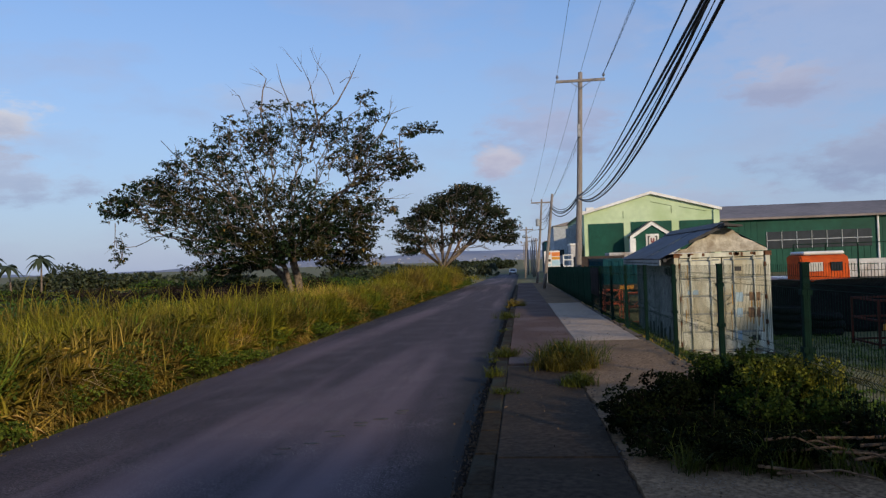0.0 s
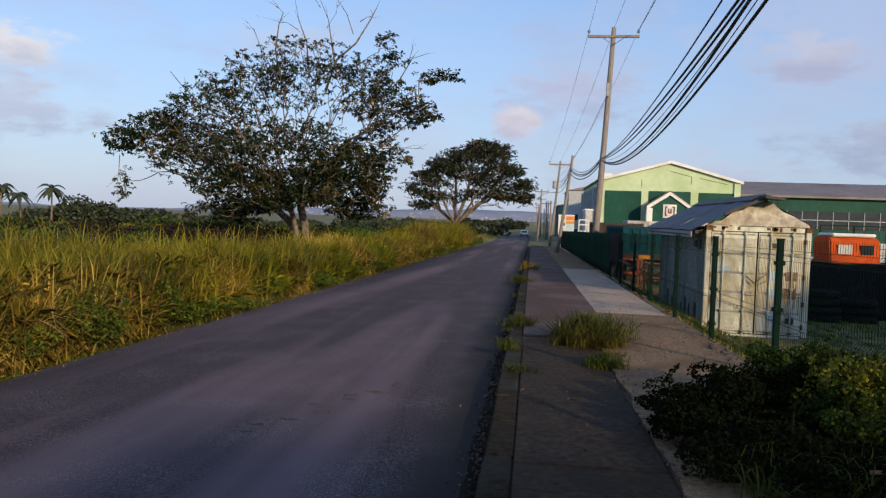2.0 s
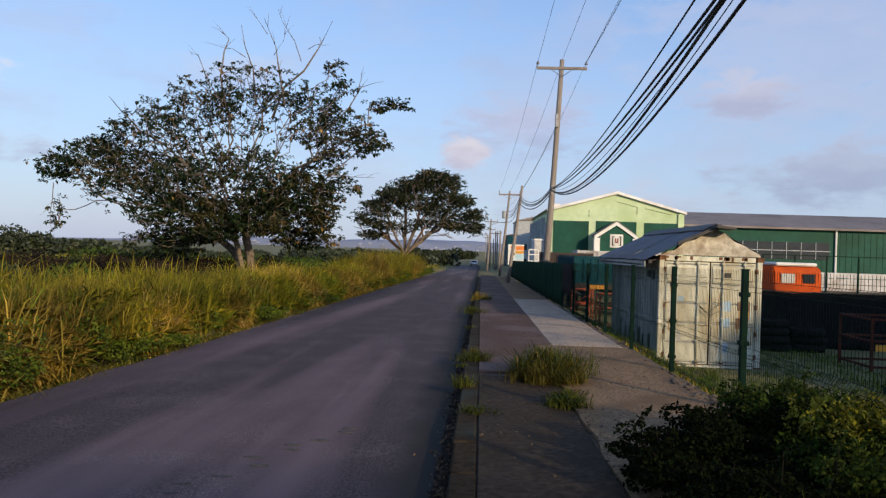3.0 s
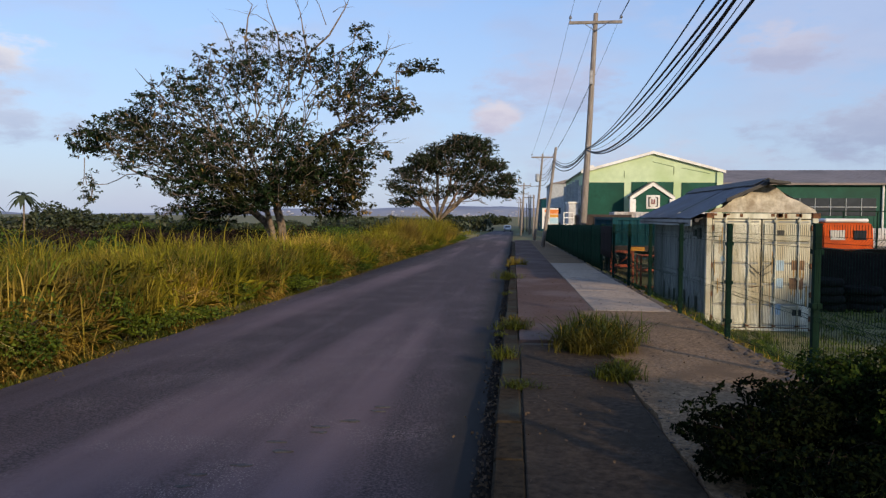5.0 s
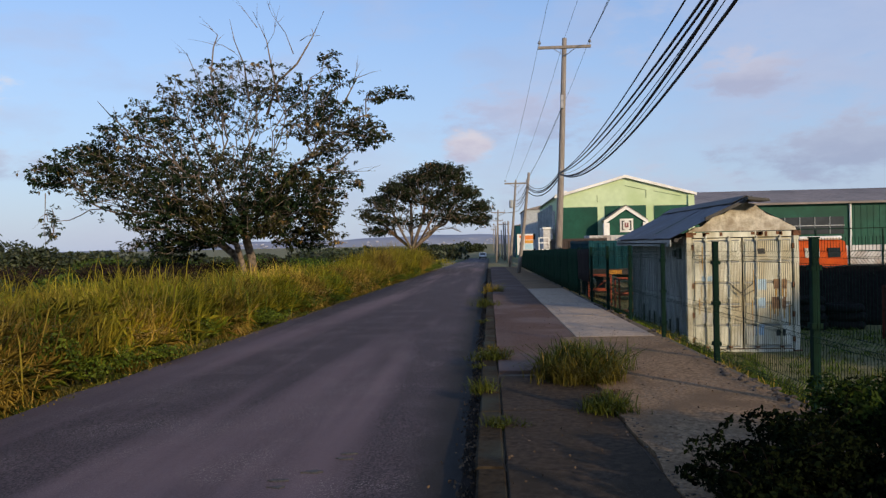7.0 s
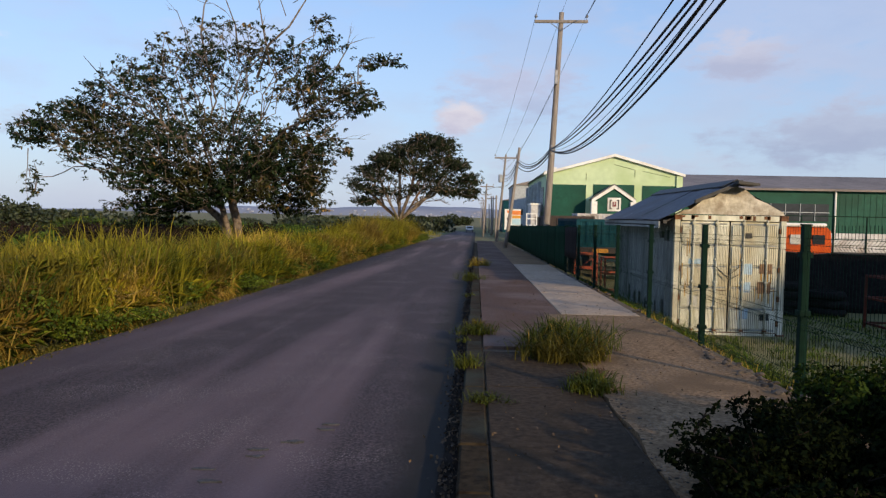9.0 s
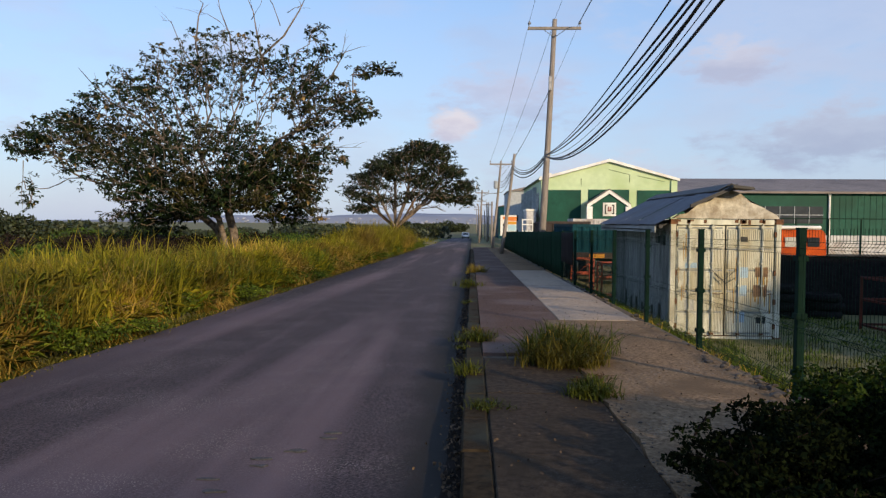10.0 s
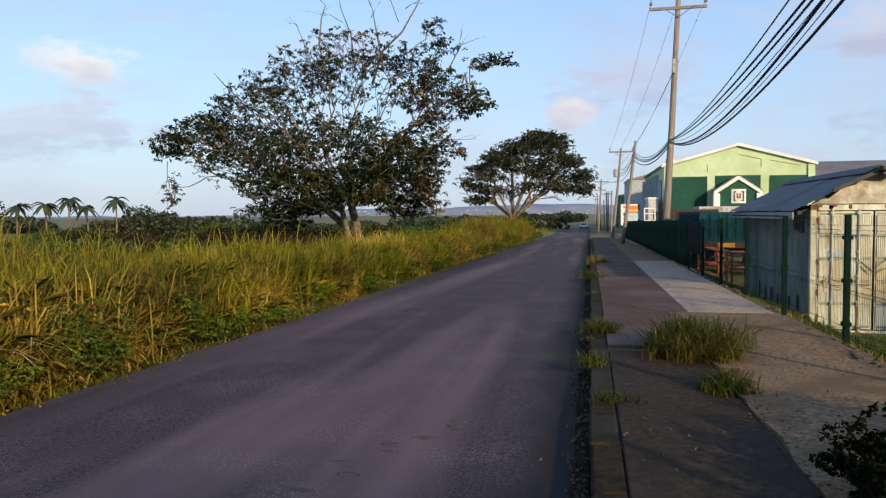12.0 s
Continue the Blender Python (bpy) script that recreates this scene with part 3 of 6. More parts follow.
for (bx, y, tx, h, arm) in ((1.6, 108, 2.0, 7.6, 1), (3.2, 100, 3.2, 5.6, 0), (2.4, 150, 2.5, 8.2, 1), (3.6, 135, 3.6, 7.0, 0), (2.2, 205, 2.4, 8.5, 1), (2.2, 270, 2.3, 9, 1), (3.1, 122, 3.0, 6.4, 1), (2.9, 178, 2.8, 7.4, 0), (2.8, 235, 2.8, 8.4, 1), (3.4, 160, 3.3, 6.2, 0)):
    far = utility_pole((bx, y, gz(y) - 0.1), (tx, y, gz(y) + h), 0.14, 0.1, (tx - 1.0, tx + 1.0, gz(y) + h - 0.4) if arm else None, "distant wooden utility pole along the road")
    if y == 108:
        part("lamp_arm", T([(tx, y - 0.2, h + gz(y) - 0.9), (tx + 1.0, y - 0.2, h + gz(y) - 0.5), (tx + 1.9, y - 0.2, h + gz(y) - 0.45)], 0.04, 6), "steel", far)
        part("lamp_head", B(tx + 1.7, tx + 2.4, y - 0.35, y - 0.05, h + gz(y) - 0.52, h + gz(y) - 0.38, bevel=0.03), "steel", far, "grey street lamp head")


def cable(name, a, b, sag, r, label, parts=22):
    a, b = Vector(a), Vector(b)
    pts = [a.lerp(b, i / parts) - Vector((0, 0, 4 * sag * (i / parts) * (1 - i / parts))) for i in range(parts + 1)]
    ob = part(name, T(pts, r, 6), "cable", smooth=True)
    return tagged(ob, label, "cable", group="overhead cables")


for x1, z1, sag, r in ((3.0, 7.78, 1.43, 0.015), (2.82, 6.47, 1.2, 0.022), (2.8, 6.65, 1.44, 0.02), (2.86, 7.4, 1.95, 0.008), (3.27, 9.48, 2.81, 0.028), (3.18, 8.9, 2.72, 0.008), (3.0, 8.06, 2.55, 0.024)):
    cable("service_cable", (4.12, 39.3, 5.02), (x1, -8, z1), sag, r, "thick black sagging service cable on the poles", 40)
for x0, z0, x1, z1 in ((3.31, 11.62, 2.6, 11.8), (4.57, 11.75, 3.75, 12.1), (5.79, 11.62, 4.7, 11.7), (5.79, 11.6, 4.85, 11.6), (5.79, 11.58, 4.95, 11.55)):
    cable("power_line", (x0, 39.4, z0), (x1, -8, z1), 0.5, 0.008, "thin overhead power line between pole crossarms")
for x0, z0, x1, z1, r in ((3.31, 11.62, 2.31, 7.76, 0.008), (4.57, 11.75, 3.35, 7.75, 0.008), (5.79, 11.62, 4.39, 7.76, 0.008), (4.35, 8.3, 3.1, 6.0, 0.012)):
    cable("power_line", (x0, 39.5, z0), (x1, 74, z1), 0.6, r, "thin overhead power line between pole crossarms")
for dz, r in ((0, 0.03), (0.12, 0.03), (-0.25, 0.03), (0.3, 0.02)):
    cable("service_cable", (4.2, 39.5, 4.95 + dz * 0.5), (3.38, 54, 5.45 + dz), 0.6, r, "thick black sagging service cable on the poles")
    cable("service_cable", (3.38, 54, 5.45 + dz), (3.15, 74, 5.2 + dz * 2), 0.5, 0.02, "thick black sagging service cable on the poles")

# ---- fence along the pavement ----
FX, PITCH, P0 = 3.68, 2.97, 10.375
fence_posts = [P0 + PITCH * k for k in range(-4, 22)]
fence = thing("mesh_fence", "dark green welded mesh fence with square posts", "fence", (FX, 10, -0.1))
for i, y in enumerate(fence_posts):
    bm = B(FX - 0.035, FX + 0.035, y - 0.035, y + 0.035, gz(y) - 0.2, gz(y) + 1.6, bevel=0.006)
    box(bm, FX - 0.04, FX + 0.04, y - 0.04, y + 0.04, gz(y) + 1.6, gz(y) + 1.615)
    for z in (0.2, 0.75, 1.3):
        box(bm, FX - 0.05, FX + 0.05, y - 0.05, y + 0.05, gz(y) + z, gz(y) + z + 0.05)
    part("post", bm, "fence", fence)


def fold(z):
    """Depth of the panel's pressed folds at a height."""
    d = 0.0
    for c in (0.12, 0.68, 1.42):
        d = max(d, 0.05 * max(0, 1 - abs(z - c) / 0.06))
    return d


panel = bmesh.new()
levels = [0.03, 0.06, 0.12, 0.18, 0.62, 0.68, 0.74, 1.36, 1.42, 1.48, 1.6]
wires = 54
for k in range(1, wires):
    yy = PITCH * k / wires
    tube(panel, [(-fold(z), yy, z - 0.012 * yy) for z in levels], 0.0026, 3)
for z in (0.06, 0.12, 0.18, 0.62, 0.68, 0.74, 1.36, 1.42, 1.48):
    tube(panel, [(-fold(z) - 0.006, 0.04, z), (-fold(z) - 0.006, PITCH - 0.04, z - 0.012 * PITCH)], 0.003, 4)
panel_ob = None
for i, y in enumerate(fence_posts[:10]):
    if panel_ob is None:
        panel_ob = part("mesh_panel", panel, "fence", None)
        panel_data = panel_ob.data
    else:
        panel_ob = new("mesh_panel", panel_data)
    panel_ob.parent = fence
    panel_ob.location = Vector((FX, y, gz(y))) - fence.location
for i, y in enumerate(fence_posts[10:-1]):
    verts, faces = [], []
    for a in range(13):
        for b in range(5):
            yy, zz = y + PITCH * a / 12, 1.55 * b / 4
            verts.append((FX - 0.045 + 0.025 * noise.noise((yy * 2, zz * 3, 2)), yy, gz(yy) + 0.03 + zz))
    faces = [(a * 5 + b, a * 5 + b + 1, (a + 1) * 5 + b + 1, (a + 1) * 5 + b) for a in range(12) for b in range(4)]
    c = mesh_of("shade_cloth", verts, faces, "cloth", fence, "dark green shade cloth tied to the mesh", smooth=True)
    s = c.modifiers.new("thick", "SOLIDIFY")
    s.thickness = 0.006
# black cloth over the upper half of one mesh panel
y = fence_posts[9]
verts = [(FX - 0.06 + 0.02 * noise.noise((a * 0.8, b, 5)), y + 0.05 + (PITCH - 0.1) * a / 12, gz(y + PITCH * a / 12) + 0.55 + 1.0 * b / 4 - (0.08 * noise.noise((a * 0.5, 2, 1)) if b == 0 else 0)) for a in range(13) for b in range(5)]
faces = [(a * 5 + b, a * 5 + b + 1, (a + 1) * 5 + b + 1, (a + 1) * 5 + b) for a in range(12) for b in range(4)]
bc = mesh_of("shade_cloth", verts, faces, "blackcloth", fence, "brown-black torn cloth tied to the mesh", smooth=True)
bs = bc.modifiers.new("thick", "SOLIDIFY")
bs.thickness = 0.006
# ---- shipping container with a makeshift roof ----
CX0, CX1, CY0, CY1, CZ0, CZ1 = 5.0, 7.44, 19.66, 25.75, -1.0, 1.76
con = thing("shipping_container", "weathered cream shipping container with rusty doors, standing in the yard", "container", (6.2, 22.7, CZ0))


def corrugated(bm, along, a0, a1, b, z0, z1, depth=0.036, pitch=0.28, out=-1):
    """A pressed steel wall, drawn along x or y at b."""
    n = int((a1 - a0) / pitch)
    step = (a1 - a0) / n
    pts = []
    for i in range(n):
        s = a0 + i * step
        pts += [(s, 0), (s + step * 0.25, 0), (s + step * 0.4, depth), (s + step * 0.85, depth)]
    pts.append((a1, 0))
    prev = None
    for s, d in pts:
        q = b - out * d
        row = [bm.verts.new((s, q, z) if along == "x" else (q, s, z)) for z in (z0, z1)]
        if prev:
            bm.faces.new((prev[0], row[0], row[1], prev[1]))
        prev = row
    return bm


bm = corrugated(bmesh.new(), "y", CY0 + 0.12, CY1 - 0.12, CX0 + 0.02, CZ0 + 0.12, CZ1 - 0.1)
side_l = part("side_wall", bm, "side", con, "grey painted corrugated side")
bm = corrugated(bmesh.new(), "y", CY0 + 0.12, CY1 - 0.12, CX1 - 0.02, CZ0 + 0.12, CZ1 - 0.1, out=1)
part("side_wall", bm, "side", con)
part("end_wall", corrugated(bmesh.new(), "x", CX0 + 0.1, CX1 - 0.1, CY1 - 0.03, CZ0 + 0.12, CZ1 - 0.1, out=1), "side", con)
part("top_panel", B(CX0 + 0.05, CX1 - 0.05, CY0 + 0.05, CY1 - 0.05, CZ1 - 0.06, CZ1 - 0.02), "rust", con)
part("floor_panel", B(CX0 + 0.05, CX1 - 0.05, CY0 + 0.05, CY1 - 0.05, CZ0 + 0.06, CZ0 + 0.14), "rust", con)
for x in (CX0, CX1 - 0.12):
    for y in (CY0, CY1 - 0.12):
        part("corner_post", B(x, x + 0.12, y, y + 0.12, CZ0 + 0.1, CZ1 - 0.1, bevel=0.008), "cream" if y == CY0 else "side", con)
        for z in (CZ0, CZ1 - 0.12):
            part("corner_casting", B(x - 0.004, x + 0.16, y - 0.004, y + 0.16, z, z + 0.12, bevel=0.008), "rust", con)
for z in (CZ0 + 0.01, CZ1 - 0.13):
    part("rail", B(CX0 + 0.16, CX1 - 0.16, CY0 + 0.004, CY0 + 0.1, z, z + 0.12, bevel=0.006), "cream", con)
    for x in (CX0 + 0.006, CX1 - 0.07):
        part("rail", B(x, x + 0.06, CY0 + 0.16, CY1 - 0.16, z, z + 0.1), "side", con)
mid = (CX0 + CX1) / 2
for s, (xa, xb) in enumerate(((CX0 + 0.13, mid - 0.008), (mid + 0.008, CX1 - 0.13))):
    z0, z1, yd = CZ0 + 0.15, CZ1 - 0.15, CY0 + 0.05
    door = part("door", B(xa, xb, yd, yd + 0.05, z0, z1, bevel=0.005), "cream", con, "weathered cream container door with rust streaks")
    # pressed panels of the door
    n = 5
    for i in range(n):
        za, zb = z0 + 0.08 + (z1 - z0 - 0.1) * i / n, z0 + 0.02 + (z1 - z0 - 0.1) * (i + 1) / n
        bm = bmesh.new()
        prism(bm, [(yd, za), (yd - 0.028, za + 0.012), (yd - 0.028, zb - 0.012), (yd, zb)], "x", xa + 0.05, xb - 0.05)
        part("door_panel", bm, "cream", door)
    for f in (0.27, 0.74):
        x = xa + (xb - xa) * f
        part("locking_bar", T([(x, yd - 0.06, z0 - 0.05), (x, yd - 0.06, z1 + 0.05)], 0.02, 8), "cream", door, smooth=True)
        for z in (z0 + 0.02, z0 + 0.55, z0 + 1.1, z0 + 1.6, z1 - 0.06):
            part("bar_keeper", B(x - 0.04, x + 0.04, yd - 0.082, yd - 0.025, z, z + 0.045, bevel=0.008), "cream" if z > z0 + 0.1 else "rust", door)
        part("bar_handle", T([(x, yd - 0.08, z0 + 0.95), (x + 0.12, yd - 0.1, z0 + 0.94), (x + 0.24, yd - 0.09, z0 + 0.95)], 0.008, 5), "rust" if f > 0.5 else "cream", door)
    # darker strips paint the shade in the gaps between door panels
    for i in range(n + 1):
        zg = z0 + 0.05 + (z1 - z0 - 0.1) * i / n
        part("shaded_seam", B(xa + 0.05, xb - 0.05, yd - 0.006, yd - 0.001, zg - 0.018, zg + 0.018), "side", door)
    for q in range(5):
        sx = xa + R.uniform(0.05, 0.3 if s == 0 else 1.0)
        zt = R.uniform(z0 + 0.9, z1 - 0.1)
        part("rust_streak", B(sx, sx + R.uniform(0.012, 0.03), yd - 0.0305, yd - 0.0282, zt - R.uniform(0.3, 0.9), zt), "ochre", door)
    hx = xa - 0.03 if s == 0 else xb - 0.02
    for z in (z0 + 0.15, z0 + 0.7, z0 + 1.35, z1 - 0.25):
        part("hinge", B(hx, hx + 0.06, yd - 0.05, yd + 0.01, z, z + 0.12, bevel=0.006), "rust", door)
    part("gasket", B(xa - 0.006, xa + 0.012, yd - 0.012, yd + 0.02, z0 - 0.004, z1 + 0.004), "black", door)
    labels = (((0.2, 0.47, 1.33, 1.45, "blue"), (0.2, 0.42, 0.38, 0.62, "greylabel")) if s == 0 else
              ((0.26, 0.5, 1.12, 1.36, "blue"), (0.66, 0.94, 1.14, 1.36, "brownlabel"), (0.26, 0.48, 0.72, 0.95, "blue"), (0.62, 0.92, 0.7, 0.96, "brownlabel"),
               (0.3, 0.48, 1.92, 2.04, "dark"), (0.26, 0.44, 0.12, 0.36, "blue"), (0.7, 0.9, 0.1, 0.24, "dark")))
    for xa2, xb2, za, zb, m in labels:
        za, zb = za + 0.18, zb + 0.18
        if m == "brownlabel":
            for q in range(4):
                sx = xa + xa2 + 0.03 + 0.07 * q
                part("rust_streak", B(sx, sx + 0.035, yd - 0.031, yd - 0.0285, z0 + za - R.uniform(0.08, 0.24), z0 + za - 0.002), "ochre", door)
        part("placard", B(xa + xa2, xa + xb2, yd - 0.034, yd - 0.029, z0 + za, z0 + zb), m, door)
# chains and wires strung across the doors
for pts in ([(CX0 + 0.9, 19.6, 0.62), (CX0 + 1.15, 19.58, 0.4), (CX0 + 1.4, 19.6, 0.6)], [(CX0 + 0.95, 19.6, 0.55), (CX0 + 1.2, 19.58, 0.33), (CX0 + 1.42, 19.6, 0.45)]):
    part("chain", T(pts, 0.009, 5), "dark", con)
# rust streaks as thin scale along the top rail
for i in range(14):
    x = CX0 + 0.1 + R.random() * 2.2
    w, h = R.uniform(0.03, 0.12), R.uniform(0.03, 0.1)
    part("rust_scale", B(x, x + w, CY0 - 0.002, CY0 + 0.01, CZ1 - 0.02 - h, CZ1 - 0.015), "rust", con)
part("vent_box", B(CX0 - 0.03, CX0 + 0.03, CY0 + 0.5, CY0 + 0.75, 1.15, 1.4), "dark", con)
part("vent_box", B(CX0 - 0.03, CX0 + 0.03, CY0 + 0.95, CY0 + 1.15, 1.2, 1.36), "dark", con)
for i in range(7):
    y = 20.5 + i * 0.62 + R.uniform(-0.15, 0.15)
    part("paint_stain", B(CX0 - 0.002, CX0 + 0.022, y, y + R.uniform(0.05, 0.16), CZ0 + 0.3, CZ0 + 0.55 + R.random() * 0.25), "dark", con)

# roof on the container: ridge along its length, sheets lapped, plastered gable
roof = thing("makeshift_roof", "dark grey sheet-metal gable roof built over the container", "roof", (6.2, 22.7, CZ1))
RX, RZ = 6.3, 2.5
for side, (ex, ez) in enumerate(((4.58, 1.62), (7.46, 1.86))):
    ny = 8
    ya, yb = (19.45, 26.1) if side == 0 else (19.95, 26.1)
    for i in range(ny):
        y0 = ya + (yb - ya) * i / ny
        y1 = ya + (yb - ya) * (i + 1) / ny + 0.06
        lift_z = 0.012 * (i % 2) + R.uniform(0, 0.01)
        bm = bmesh.new()
        n = 10
        prev = None
        jag = R.uniform(-0.05, 0.05)
        for k in range(n + 1):
            y = y0 + (y1 - y0) * k / n
            w = 0.012 * (k % 2) + lift_z
            row = [bm.verts.new(p) for p in ((RX, y, RZ + w), ((RX + ex) / 2, y, (RZ + ez) / 2 + w - 0.01), (ex + jag, y, ez + w), (ex + jag, y, ez + w - 0.006), ((RX + ex) / 2, y, (RZ + ez) / 2 + w - 0.016), (RX, y, RZ + w - 0.006))]
            if prev:
                for q in range(6):
                    bm.faces.new((prev[q], prev[(q + 1) % 6], row[(q + 1) % 6], row[q]))
            prev = row
        bmesh.ops.recalc_face_normals(bm, faces=bm.faces)
        part("roof_sheet", bm, "roofsheet", roof)
part("ridge_cap", prism(bmesh.new(), [(RX - 0.3, RZ - 0.1), (RX, RZ + 0.055), (RX + 0.28, RZ - 0.05), (RX + 0.28, RZ - 0.07), (RX, RZ + 0.035), (RX - 0.3, RZ - 0.12)], "y", 19.6, 26.12), "dark", roof)
part("torn_sheet", prism(bmesh.new(), [(RX - 0.1, RZ + 0.0), (RX + 0.34, RZ - 0.05), (RX + 0.36, RZ - 0.1), (RX - 0.1, RZ - 0.06)], "y", 19.2, 19.8), "dark", roof)
part("torn_sheet", prism(bmesh.new(), [(RX - 0.95, RZ - 0.42), (RX + 0.05, RZ + 0.03), (RX + 0.05, RZ - 0.05), (RX - 0.95, RZ - 0.5)], "y", 19.38, 19.47), "dark", roof)
part("fascia_board", B(4.6, 4.63, 19.5, 26.1, 1.45, 1.6), "side", roof, "grey painted eave board")
part("soffit", prism(bmesh.new(), [(4.6, 1.5), (5.0, 1.66), (5.0, 1.69), (4.6, 1.53)], "y", 19.75, 26.0), "dark", roof)
part("purlin", B(4.7, 4.78, 19.5, 26.0, 1.55, 1.63), "dark", roof)
bm = bmesh.new()
outline = [(5.05, 1.77), (5.2, 1.86), (5.35, 1.88), (5.6, 2.08), (5.85, 2.16), (6.1, 2.34), (6.3, 2.4), (6.5, 2.36), (6.75, 2.14), (7.0, 2.04), (7.2, 1.92), (7.36, 1.84), (7.4, 1.77)]
prism(bm, outline, "y", 19.68, 19.9)
bmesh.ops.subdivide_edges(bm, edges=bm.edges[:], cuts=2, use_grid_fill=True)
bmesh.ops.triangulate(bm, faces=bm.faces[:])
for v in bm.verts:
    v.co.y += 0.05 * noise.noise(v.co * 3.0)
part("gable_infill", bm, "plaster", roof, "stained tan plaster filling the gable", smooth=False)

# ---- other things in the yard ----
def container_box(name, label, x0, x1, y0, y1, z0, z1, mat, group=""):
    t = thing(name, label, "container", ((x0 + x1) / 2, (y0 + y1) / 2, z0), group)
    part("side_wall", corrugated(bmesh.new(), "y", y0 + 0.1, y1 - 0.1, x0 + 0.02, z0 + 0.1, z1 - 0.1), mat, t)
    part("side_wall", corrugated(bmesh.new(), "y", y0 + 0.1, y1 - 0.1, x1 - 0.02, z0 + 0.1, z1 - 0.1, out=1), mat, t)
    part("end_wall", corrugated(bmesh.new(), "x", x0 + 0.1, x1 - 0.1, y0 + 0.02, z0 + 0.1, z1 - 0.1), mat, t)
    part("end_wall", corrugated(bmesh.new(), "x", x0 + 0.1, x1 - 0.1, y1 - 0.02, z0 + 0.1, z1 - 0.1, out=1), mat, t)
    part("top_panel", B(x0 + 0.05, x1 - 0.05, y0 + 0.05, y1 - 0.05, z1 - 0.08, z1 - 0.02), mat, t)
    part("floor_panel", B(x0 + 0.05, x1 - 0.05, y0 + 0.05, y1 - 0.05, z0 + 0.05, z0 + 0.12), mat, t)
    for x in (x0, x1 - 0.12):
        for y in (y0, y1 - 0.12):
            part("corner_post", B(x, x + 0.12, y, y + 0.12, z0, z1, bevel=0.008), mat, t)
    for z in (z0 + 0.002, z1 - 0.11):
        for x in (x0 + 0.004, x1 - 0.09):
            part("rail", B(x, x + 0.085, y0 + 0.12, y1 - 0.12, z, z + 0.105), mat, t)
        for y in (y0 + 0.004, y1 - 0.09):
            part("rail", B(x0 + 0.12, x1 - 0.12, y, y + 0.085, z, z + 0.105), mat, t)
    return t


def wheel(parent, x, y, z, r, w, rim="steel"):
    ty = part("tyre", T([(x, y, z), (x + 0.02, y, z), (x + w - 0.02, y, z), (x + w, y, z)], [r - 0.05, r, r, r - 0.05], 18), "black", parent)
    part("rim", T([(x - 0.012, y, z), (x + 0.02, y, z)], [r * 0.55, r * 0.5], 14), rim, ty)


def trailer(label, x0, x1, y0, y1, deck, ground, mat):
    t = thing("flatbed_trailer", label, "trailer", ((x0 + x1) / 2, (y0 + y1) / 2, ground))
    part("deck", B(x0, x1, y0, y1, deck - 0.12, deck, bevel=0.01), "dark", t)
    for x in (x0, x1 - 0.09):
        part("side_rail", B(x - 0.005, x + 0.095, y0 - 0.01, y1 + 0.01, deck - 0.22, deck - 0.1), mat, t)
    for x in (x0 + 0.6, x1 - 0.7):
        part("chassis_beam", B(x, x + 0.12, y0 + 0.1, y1 - 0.1, deck - 0.5, deck - 0.13), "maroon", t)
    part("rear_beam", B(x0, x1, y0 - 0.06, y0 - 0.012, deck - 0.24, deck - 0.02, bevel=0.01), mat, t)
    part("reflector_plate", B((x0 + x1) / 2 - 0.5, (x0 + x1) / 2 + 0.1, y0 - 0.075, y0 - 0.062, deck - 0.21, deck - 0.05), "amber", t)
    for y in (y0 + 0.9, y0 + 2.1):
        for x in (x0 + 0.05, x1 - 0.33):
            wheel(t, x, y, ground + 0.42, 0.42, 0.28, "dark")
    part("axle", T([(x0 + 0.1, y0 + 0.9, ground + 0.42), (x1 - 0.1, y0 + 0.9, ground + 0.42)], 0.06, 8), "dark", t)
    part("axle", T([(x0 + 0.1, y0 + 2.1, ground + 0.42), (x1 - 0.1, y0 + 2.1, ground + 0.42)], 0.06, 8), "dark", t)
    for y in (y1 - 0.8,):
        for x in (x0 + 0.6, x1 - 0.7):
            part("landing_leg", B(x, x + 0.1, y, y + 0.1, ground, deck - 0.2), "dark", t)
    return t


def YG(y):
    """Level of the yard."""
    return gz(y) - 0.12 - yard_drop(y)


# teal container up on a trailer, beyond the cream one
trailer("dark flatbed trailer carrying the teal container", 4.5, 6.9, 32.0, 39.0, 0.5, YG(32), "maroon")
container_box("shipping_container", "teal corrugated shipping container on a trailer", 4.55, 6.9, 32.1, 38.6, 0.5, 1.62, "teal")
container_box("shipping_container", "dark brown shipping container behind the fence", 4.35, 6.7, 40.8, 46.8, 0.0, 1.76, "maroon")
container_box("shipping_container", "white ribbed container standing far back in the yard", 6.65, 12.7, 47, 49.4, -0.2, 1.94, "greywhite")
for x in (4.9, 6.2):
    for y in (41.2, 46.0):
        tagged(part("timber_block", B(x, x + 0.4, y, y + 0.4, YG(y) - 0.05, 0.0), "maroon"), "dark timber block under a container", "block", group="container blocks")
for x in (7.4, 12.6):
    for y in (47.1, 48.9):
        tagged(part("timber_block", B(x, x + 0.4, y, y + 0.4, YG(y) - 0.05, 0.0), "maroon"), "dark timber block under a container", "block", group="container blocks")


